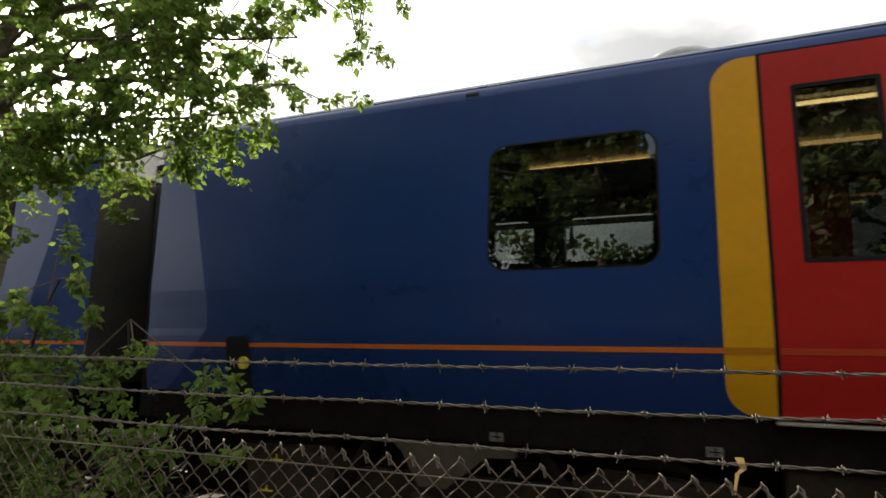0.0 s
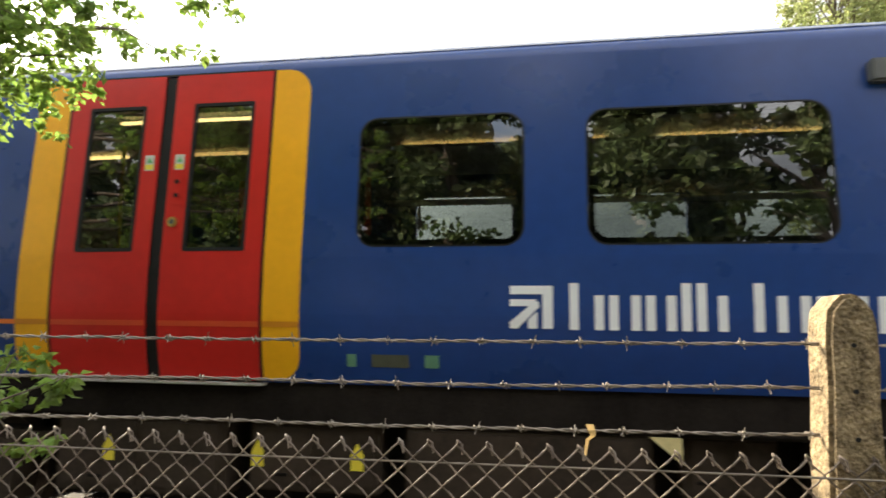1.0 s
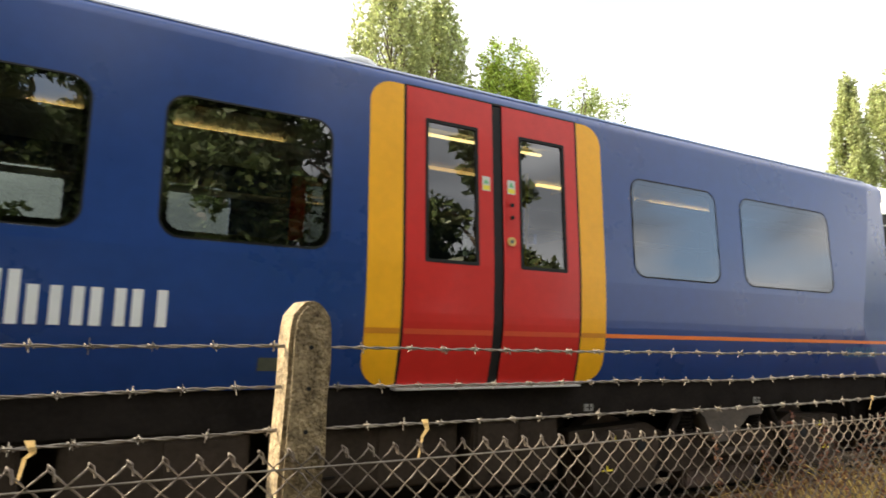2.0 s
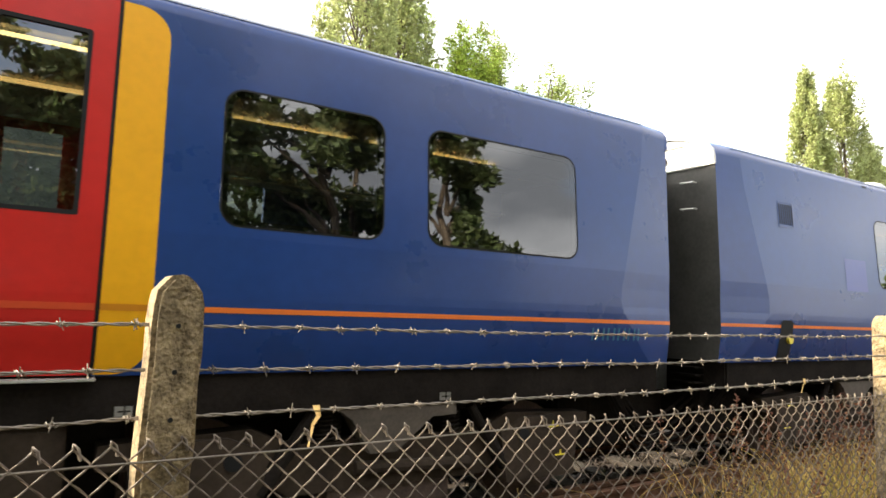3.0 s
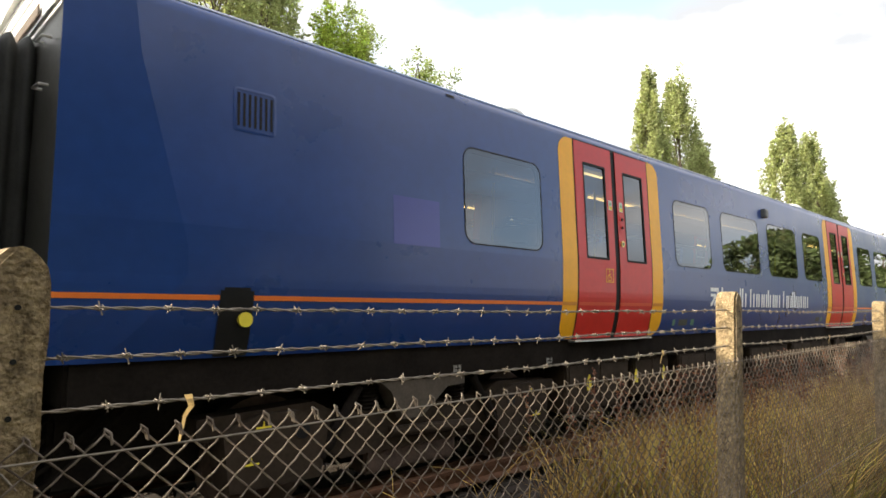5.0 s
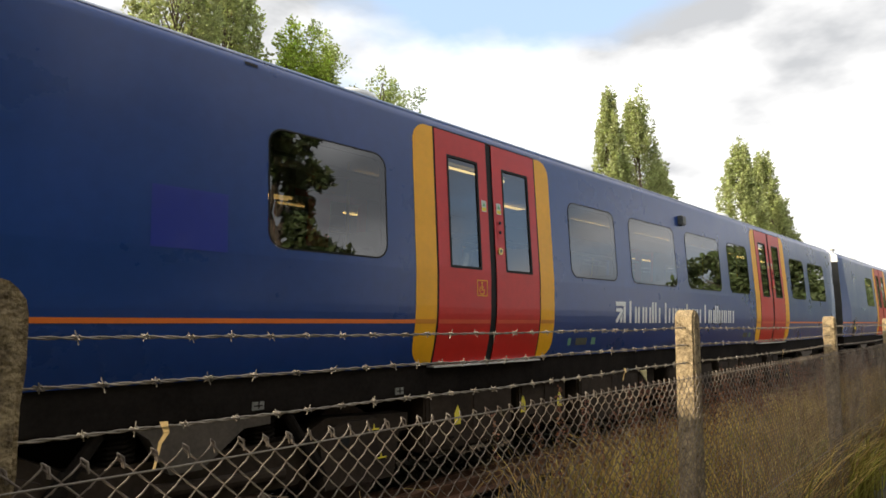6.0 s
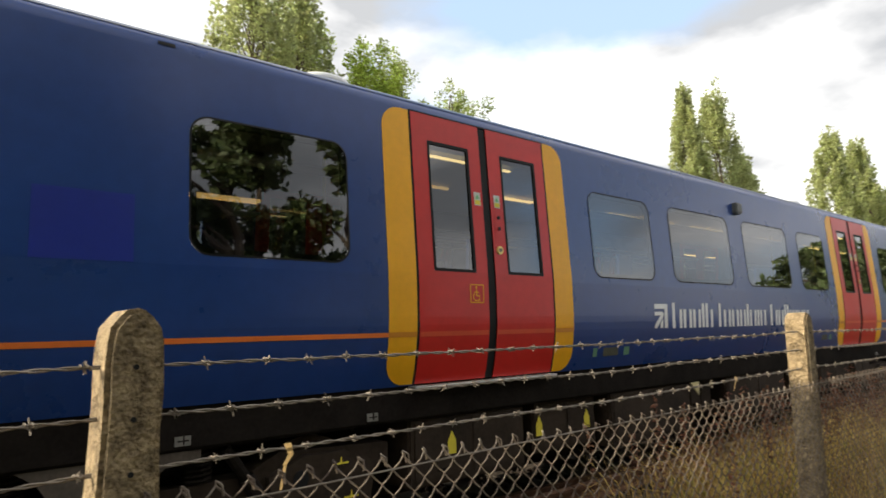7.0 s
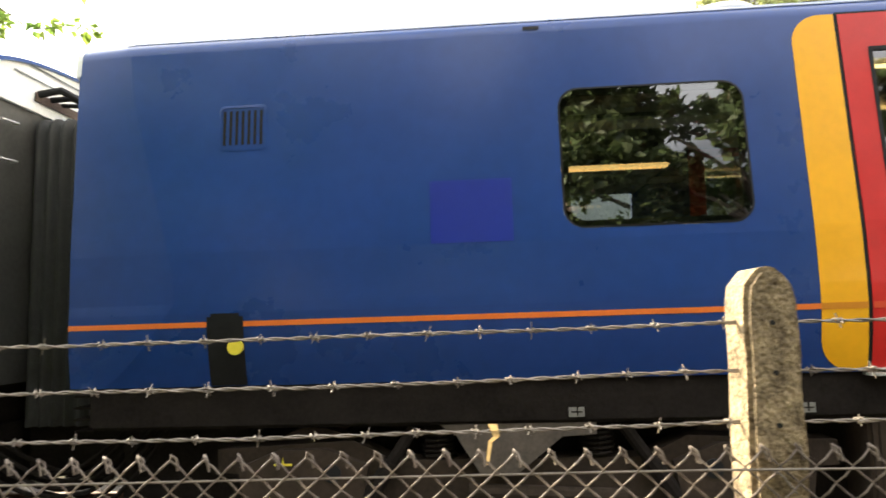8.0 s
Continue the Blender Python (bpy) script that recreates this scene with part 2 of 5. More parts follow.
TAG_PAINT = material("pale_yellow_paint", (0.55, 0.46, 0.22), 0.6, var=0.15, scale=12)
PLASTIC = material("dull_grey_plastic", (0.09, 0.095, 0.09), 0.5, var=0.1, scale=8)
PANE = glass("tinted_glass", (0.13, 0.145, 0.135))
PANE_FAR = glass("tinted_glass_far", (0.62, 0.66, 0.64))


# ---------------------------------------------------------------- mesh helpers
def finish(name, bm, mat, parent=None, smooth=False):
    bmesh.ops.recalc_face_normals(bm, faces=bm.faces) if len(bm.faces) < 20000 else None
    me = bpy.data.meshes.new(name)
    bm.to_mesh(me)
    bm.free()
    if smooth:
        me.polygons.foreach_set("use_smooth", [True] * len(me.polygons))
    for m in (mat if isinstance(mat, (list, tuple)) else [mat]):
        me.materials.append(m)
    if mat in (PANE, PANE_FAR) and me.polygons[0].normal.y > 0:
        me.flip_normals()
    ob = new(name, me)
    if parent:
        ob.parent = parent
    return ob


def part(name, bm, mat, parent, label="", smooth=False):
    ob = finish(name, bm, mat, parent, smooth)
    if label:
        tagged(ob, label)
    return ob


def box(bm, x0, x1, y0, y1, z0, z1, bevel=0.0, mi=0):
    vs = [bm.verts.new((x, y, z)) for x in (x0, x1) for y in (y0, y1) for z in (z0, z1)]
    fs = []
    for q in ((0, 1, 3, 2), (4, 6, 7, 5), (0, 4, 5, 1), (2, 3, 7, 6), (0, 2, 6, 4), (1, 5, 7, 3)):
        f = bm.faces.new([vs[i] for i in q])
        f.material_index = mi
        fs.append(f)
    if bevel:
        es = list({e for f in fs for e in f.edges})
        bmesh.ops.bevel(bm, geom=es, offset=bevel, segments=2, affect="EDGES", clamp_overlap=True)
    return bm


def boxm(*a, **k):
    return box(bmesh.new(), *a, **k)


def tube(bm, pts, r, sides=6, taper=None, caps=True):
    """A round bar along points."""
    rings = []
    pts = [Vector(p) for p in pts]
    for i, p in enumerate(pts):
        d = (pts[min(i + 1, len(pts) - 1)] - pts[max(i - 1, 0)]).normalized()
        a = d.orthogonal().normalized() if abs(d.z) > 0.95 else d.cross(Vector((0, 0, 1))).normalized()
        b = d.cross(a)
        rr = r if taper is None else r + (taper - r) * i / max(1, len(pts) - 1)
        rings.append([bm.verts.new(p + (a * math.cos(t) + b * math.sin(t)) * rr) for t in [2 * math.pi * k / sides for k in range(sides)]])
    for r0, r1 in zip(rings, rings[1:]):
        for k in range(sides):
            bm.faces.new((r0[k], r0[(k + 1) % sides], r1[(k + 1) % sides], r1[k]))
    if caps:
        bm.faces.new(rings[0][::-1])
        bm.faces.new(rings[-1])
    return bm


def disc_y(bm, x, y0, y1, z, r, sides=20):
    tube(bm, [(x, y0, z), (x, y1, z)], r, sides)
    return bm


# ---------------------------------------------------------------- the train
CAR_LEN, PITCH, WIDE = 19.64, 20.4, 2.80
Z_BOT, Z_TOP = 1.06, 3.505


def bend(z):
    """How far the side lies inboard of its widest line, at height z."""
    foot = W_B - 0.06
    if z < 1.55:
        return 0.085 * ((1.55 - z) / 0.49) ** 1.7
    if z < foot:
        return 0.0
    if z <= SHOULDER:
        return LEAN * (z - foot)
    i0 = LEAN * (SHOULDER - foot)
    t = min(1.0, (z - SHOULDER) / (Z_TOP - SHOULDER))
    return i0 + (WIDE / 2 - i0) * (1 - math.sqrt(max(0.0, 1 - t * t)))


def roof_rows():
    out = []
    for k in range(1, 15):
        a = k / 14 * math.pi / 2
        out.append(SHOULDER + (Z_TOP - SHOULDER) * math.sin(a))
    return out


def end_edge(z):
    """Length of the tapered end facet at height z."""
    if z < 1.60:
        return 0.22 + 0.52 * max(0.0, (z - Z_BOT) / (1.60 - Z_BOT)) ** 0.75
    return 0.74 - 0.27 * (min(z, 3.0) - 1.60)


def side_point(u, z, proud=0.0):
    y = bend(z)
    for d in (u, CAR_LEN - u):
        e = end_edge(z)
        if d < e:
            y += 0.11 * (e - d)
    return Vector((u, y - proud, z))


def quad(bm, a, b, c, d, mi=0):
    f = bm.faces.new([bm.verts.new(p) for p in (a, b, c, d)])
    f.material_index = mi
    return f


def sheet(bm, us, zs, proud=0.0, mi=0):
    """A patch of the car's side over a grid of lengths and heights."""
    g = [[bm.verts.new(side_point(u, z, proud)) for u in us] for z in zs]
    for r0, r1 in zip(g, g[1:]):
        for k in range(len(us) - 1):
            f = bm.faces.new((r0[k], r0[k + 1], r1[k + 1], r1[k]))
            f.material_index = mi


def rounded(u0, u1, z0, z1, r, n=6):
    """Outline of a rectangle with round corners, and the matching points of its bounding box pushed out."""
    pts = []
    for cx, cz, a0 in ((u1 - r, z0 + r, -90), (u1 - r, z1 - r, 0), (u0 + r, z1 - r, 90), (u0 + r, z0 + r, 180)):
        for k in range(n + 1):
            a = radians(a0 + 90 * k / n)
            pts.append((cx + r * math.cos(a), cz + r * math.sin(a)))
    return pts


def pushed(pts, u0, u1, z0, z1, box_):
    out = []
    b0, b1, c0, c1 = box_
    for u, z in pts:
        du = (u - (u0 + u1) / 2) / (u1 - u0)
        dz = (z - (z0 + z1) / 2) / (z1 - z0)
        k = 0.5 / max(abs(du), abs(dz))
        out.append(((b0 + b1) / 2 + du * k * (b1 - b0), (c0 + c1) / 2 + dz * k * (c1 - c0)))
    per = len(pts) // 4
    for j, corner in enumerate(((b1, c0), (b1, c1), (b0, c1), (b0, c0))):
        out[j * per + per // 2] = corner
    return out


def ring_patch(bm, inner, outer, p_in, p_out, depth=0.0):
    """Fill between two outlines on the side; with depth, also a reveal inwards round the inner one."""
    a = [bm.verts.new(side_point(u, z, p_in)) for u, z in inner]
    b = [bm.verts.new(side_point(u, z, p_out)) for u, z in outer]
    n = len(a)
    for k in range(n):
        bm.faces.new((b[k], b[(k + 1) % n], a[(k + 1) % n], a[k]))
    if depth:
        c = [bm.verts.new(side_point(u, z, p_in - depth)) for u, z in inner]
        for k in range(n):
            bm.faces.new((a[k], a[(k + 1) % n], c[(k + 1) % n], c[k]))


def fill(bm, pts, proud):
    bm.faces.new([bm.verts.new(side_point(u, z, proud)) for u, z in pts])


def frange(a, b, n):
    return [a + (b - a) * k / n for k in range(n + 1)]


M, W_R = 0.06, 0.125   # margin of plain skin round a window, radius of its corners


def car_body(car, far=False):
    """Skin of one side with openings; the far side is the same skin turned round."""
    bm = bmesh.new()
    w0, w1 = W_B - M, W_T + M
    low = [Z_BOT, 1.09, 1.13, 1.18, 1.24, 1.30, 1.37, STRIPE_Z, 1.5, 1.56, 1.72, w0]
    top = sorted([w1, SHOULDER, D_T] + [z for z in roof_rows() if abs(z - D_T) > 0.02])
    holes = [(a, b, "w") for a, b in WINDOWS] + [(a, b, "d") for a, b in DOORS]
    holes.sort()
    # tapered ends
    for end in (0, 1):
        rows = low + frange(w0, w1, 6)[1:-1] + top
        for f0, f1, n in ((0, 1, 6),):
            g = []
            for z in rows:
                e = end_edge(min(z, SHOULDER))
                row = [e * k / n for k in range(n + 1)] + [0.9001]
                row = [CAR_LEN - u for u in row][::-1] if end else row
                g.append([bm.verts.new(side_point(u, z)) for u in row])
            for r0, r1 in zip(g, g[1:]):
                for k in range(len(r0) - 1):
                    bm.faces.new((r0[k], r0[k + 1], r1[k + 1], r1[k]))
    # middle bands
    edges = [0.9001] + [v for h in holes for v in (h[0] - (M if h[2] == "w" else 0), h[1] + (M if h[2] == "w" else 0))] + [CAR_LEN - 0.9001]
    doors = [0.9001] + [v for d in DOORS for v in d] + [CAR_LEN - 0.9001]
    for a, b in zip(doors[::2], doors[1::2]):
        sheet(bm, frange(a, b, 3), low)
        sheet(bm, frange(a, b, 3), [z for z in top if z <= D_T])
    for a, b in zip(edges[::2], edges[1::2]):
        sheet(bm, [a, b], frange(w0, w1, 4))
    sheet(bm, frange(0.9001, CAR_LEN - 0.9001, 12), [z for z in top if z >= D_T])
    for a, b in WINDOWS:
        inner = rounded(a, b, W_B, W_T, W_R)
        ring_patch(bm, inner, pushed(inner, a, b, W_B, W_T, (a - M, b + M, w0, w1)), 0, 0, 0.05)
    bmesh.ops.remove_doubles(bm, verts=bm.verts, dist=0.0005)
    ob = part("far_body_side" if far else "body_side", bm, BLUE, car, "glossy dark blue painted body side")
    for p in ob.data.polygons:
        z = p.center.z
        p.use_smooth = z > SHOULDER - 0.02
    if far:
        ob.matrix_local = Matrix.Translation((CAR_LEN, WIDE, 0)) @ pose(0, 0, 0, 0, 0, 180)
    return ob


def window(car, a, b):
    """Flush glass over a black edge band, in a thin rubber lip."""
    outer = rounded(a, b, W_B, W_T, W_R)
    lip = rounded(a + 0.012, b - 0.012, W_B + 0.012, W_T - 0.012, W_R - 0.012)
    inner = rounded(a + 0.046, b - 0.046, W_B + 0.046, W_T - 0.046, W_R - 0.04)
    bm = bmesh.new()
    ring_patch(bm, lip, outer, 0.004, 0.002, 0.006)
    ring_patch(bm, inner, lip, -0.006, -0.006, 0.03)
    gasket = part("window_frame", bm, BLACK, car, "black rubber window gasket")
    bm = bmesh.new()
    fill(bm, lip, 0.001)
    pane = part("pane", bm, PANE, gasket, "dark tinted glass reflecting trees and sky")
    pane.visible_shadow = False
    return gasket


def door_leaf(car, a, b, right, accessible):
    ga, gb = (a + 0.149, b - 0.128) if not right else (a + 0.150, b - 0.119)
    bm = bmesh.new()
    zs_low = [D_B, 1.12, 1.18, 1.24, 1.30, 1.37, STRIPE_Z, 1.5, 1.56, G_B]
    sheet(bm, [a, ga, gb, b], zs_low, 0.006)
    for u0, u1 in ((a, ga), (gb, b)):
        sheet(bm, [u0, u1], frange(G_B, G_T, 6), 0.006)
    sheet(bm, [a, ga, gb, b], frange(G_T, D_T, 3), 0.006)
    # edges of the leaf
    for u in (a, b):
        for z0, z1 in zip(frange(D_B, D_T, 16), frange(D_B, D_T, 16)[1:]):
            quad(bm, side_point(u, z0, 0.006), side_point(u, z1, 0.006), side_point(u, z1, -0.05), side_point(u, z0, -0.05))
    bmesh.ops.remove_doubles(bm, verts=bm.verts, dist=0.0005)
    leaf = part("door_leaf", bm, RED, car, "glossy red sliding door leaf with a tall window")
    bm = bmesh.new()
    o = rounded(ga - 0.002, gb + 0.002, G_B - 0.002, G_T + 0.002, 0.014, 2)
    i = rounded(ga + 0.022, gb - 0.022, G_B + 0.022, G_T - 0.022, 0.012, 2)
    ring_patch(bm, i, o, 0.008, 0.008, 0.02)
    part("door_window_frame", bm, BLACK, leaf)
    bm = bmesh.new()
    fill(bm, i, -0.004)
    p = part("door_pane", bm, PANE, leaf, "tall dark tinted door pane")
    p.visible_shadow = False
    # small notices by the meeting edges
    su = gb + 0.066 if not right else ga - 0.076
    zz = (G_B + G_T) / 2 + 0.10
    bm = bmesh.new()
    sheet(bm, [su - 0.035, su + 0.035], [zz - 0.055, zz + 0.055], 0.009)
    part("sticker", bm, STICKER, leaf, "small white safety notice")
    bm = bmesh.new()
    sheet(bm, [su - 0.030, su + 0.030], [zz - 0.048, zz - 0.012], 0.0105)
    part("sticker_band", bm, STICKER_Y, leaf, "yellow lower band of the notice")
    bm = bmesh.new()
    bm.faces.new([bm.verts.new(side_point(su + dx, zz + dz, 0.0105)) for dx, dz in ((-0.022, 0.0), (0.022, 0.0), (0, 0.04))])
    part("warning_triangle", bm, STICKER_G, leaf)
    if right:
        bm = bmesh.new()
        sheet(bm, [su - 0.038, su + 0.032], [zz - 0.30, zz - 0.09], 0.012)
        part("button_plate", bm, RED, leaf, "red door button plate")
        for dz in (-0.14, -0.235):
            bm = bmesh.new()
            disc_y(bm, su, bend(zz + dz) - 0.022, bend(zz + dz) - 0.006, zz + dz, 0.016, 16)
            part("door_button", bm, BLACK, leaf, "round black push button")
        bm = bmesh.new()
        disc_y(bm, su - 0.01, bend(zz - 0.42) - 0.020, bend(zz - 0.42), zz - 0.42, 0.034, 20)
        part("lock", bm, BRASS, leaf, "round brass lock plate")
        bm = bmesh.new()
        disc_y(bm, su - 0.01, bend(zz - 0.42) - 0.024, bend(zz - 0.42) - 0.0205, zz - 0.42, 0.017, 14)
        part("keyhole", bm, PLASTIC, leaf)
    if accessible:
        cu, cz, s = gb - 0.005, G_B - 0.17, 0.075
        bm = bmesh.new()
        for u0, u1, z0, z1 in ((-s, s, -s, -s + 0.009), (-s, s, s - 0.009, s), (-s, -s + 0.009, -s, s), (s - 0.009, s, -s, s)):
            sheet(bm, [cu + u0, cu + u1], [cz + z0, cz + z1], 0.009)
        pts = [(cu - 0.005 + 0.036 * math.cos(t), cz - 0.022 + 0.036 * math.sin(t)) for t in [radians(100 + k * 20) for k in range(12)]]
        for (u0, z0), (u1, z1) in zip(pts, pts[1:]):
            d = Vector((u1 - u0, z1 - z0)).normalized() * 0.005
            quad(bm, side_point(u0 - d.y, z0 + d.x, 0.009), side_point(u1 - d.y, z1 + d.x, 0.009), side_point(u1 + d.y, z1 - d.x, 0.009), side_point(u0 + d.y, z0 - d.x, 0.009))
        sheet(bm, [cu - 0.012, cu + 0.0], [cz - 0.02, cz + 0.032], 0.009)
        sheet(bm, [cu - 0.012, cu + 0.028], [cz - 0.022, cz - 0.012], 0.009)
        sheet(bm, [cu + 0.020, cu + 0.030], [cz - 0.055, cz - 0.014], 0.009)
        sheet(bm, [cu - 0.012, cu + 0.020], [cz + 0.006, cz + 0.014], 0.009)
        sheet(bm, [cu - 0.016, cu + 0.002], [cz + 0.040, cz + 0.058], 0.009)
        part("wheelchair_symbol", bm, YELLOW, leaf, "yellow wheelchair access symbol in a square")
    # stripe across the leaf
    bm = bmesh.new()
    sheet(bm, [a + 0.004, b - 0.004], [STRIPE_Z - 0.018, STRIPE_Z + 0.018], 0.008)
    part("door_stripe", bm, ORANGE_RED, leaf, "faint orange stripe")
    return leaf


def doorway(car, a, b, accessible):
    mid = (a + b) / 2
    gap = 0.045
    door_leaf(car, a + 0.012, mid - gap, False, accessible)
    door_leaf(car, mid + gap, b - 0.012, True, False)
    bm = bmesh.new()
    sheet(bm, [mid - gap, mid + gap], frange(D_B, D_T - 0.01, 20), -0.004)
    for u in (mid - gap, mid + gap):
        for z0, z1 in zip(frange(D_B, D_T - 0.01, 20), frange(D_B, D_T - 0.01, 20)[1:]):
            quad(bm, side_point(u, z0, 0.004), side_point(u, z1, 0.004), side_point(u, z1, -0.03), side_point(u, z0, -0.03))
    part("door_seal", bm, BLACK, car, "black rubber seal between door leaves")
    # dark shut lines round the doorway
    bm = bmesh.new()
    for u0, u1 in ((a - 0.010, a + 0.012), (b - 0.012, b + 0.010)):
        sheet(bm, [u0, u1], frange(D_B, D_T + 0.01, 20), 0.002)
    sheet(bm, [a, b], [D_T - 0.002, D_T + 0.014], 0.002)
    part("door_surround", bm, BLACK, car, "black shut line round the doors")
    # yellow door pillars, rounded on their outer corners
    for inner, outer in ((a - 0.010, a - YW), (b + 0.010, b + YW)):
        s = 1 if outer > inner else -1
        bm = bmesh.new()
        r = 0.17
        z0, z1 = D_B, D_T + 0.004
        prof = []
        for k in range(9):
            t = radians(90 * k / 8)
            prof.append((z0 + r * (1 - math.cos(t)), r - r * math.sin(t)))
        for z in frange(z0 + r, z1 - r, 16)[1:-1]:
            prof.append((z, 0.0))
        for k in range(9):
            t = radians(90 * k / 8)
            prof.append((z1 - r + r * math.sin(t), r - r * math.cos(t)))
        rows = [(bm.verts.new(side_point(inner, z, 0.003)), bm.verts.new(side_point(outer - s * d, z, 0.003))) for z, d in prof]
        for (p0, q0), (p1, q1) in zip(rows, rows[1:]):
            bm.faces.new((p0, q0, q1, p1))
        part("door_pillar", bm, YELLOW, car, "yellow door pillar panel with rounded corners")
        bm = bmesh.new()
        sheet(bm, sorted([inner, outer]), [STRIPE_Z - 0.018, STRIPE_Z + 0.018], 0.005)
        part("pillar_stripe", bm, ORANGE_YEL, car)
    bm = bmesh.new()
    box(bm, a - 0.02, b + 0.02, 0.02, 0.15, D_B - 0.030, D_B - 0.014, 0.004)
    part("door_step", bm, STEP, car, "worn aluminium door step")


def plate_outline(bm, pts, y0, y1):
    """A flat plate of an outline in length and height, from y0 to y1."""
    f = [bm.verts.new((x, y0, z)) for x, z in pts]
    g = [bm.verts.new((x, y1, z)) for x, z in pts]
    bm.faces.new(f)
    bm.faces.new(g[::-1])
    for k in range(len(pts)):
        n = (k + 1) % len(pts)
        bm.faces.new((f[k], g[k], g[n], f[n]))


def data_mark(car, x, z):
    bm = bmesh.new()
    box(bm, x, x + 0.09, 0.104, 0.1095, z, z + 0.055)
    m = part("data_mark", bm, PALE, car, "small pale lettering plate")
    bm = bmesh.new()
    box(bm, x + 0.015, x + 0.080, 0.101, 0.1045, z + 0.024, z + 0.032)
    part("plain_bar", bm, UNDER, m)
    bm = bmesh.new()
    box(bm, x + 0.046, x + 0.054, 0.100, 0.1045, z + 0.008, z + 0.058)
    part("plain_bar", bm, UNDER, m)


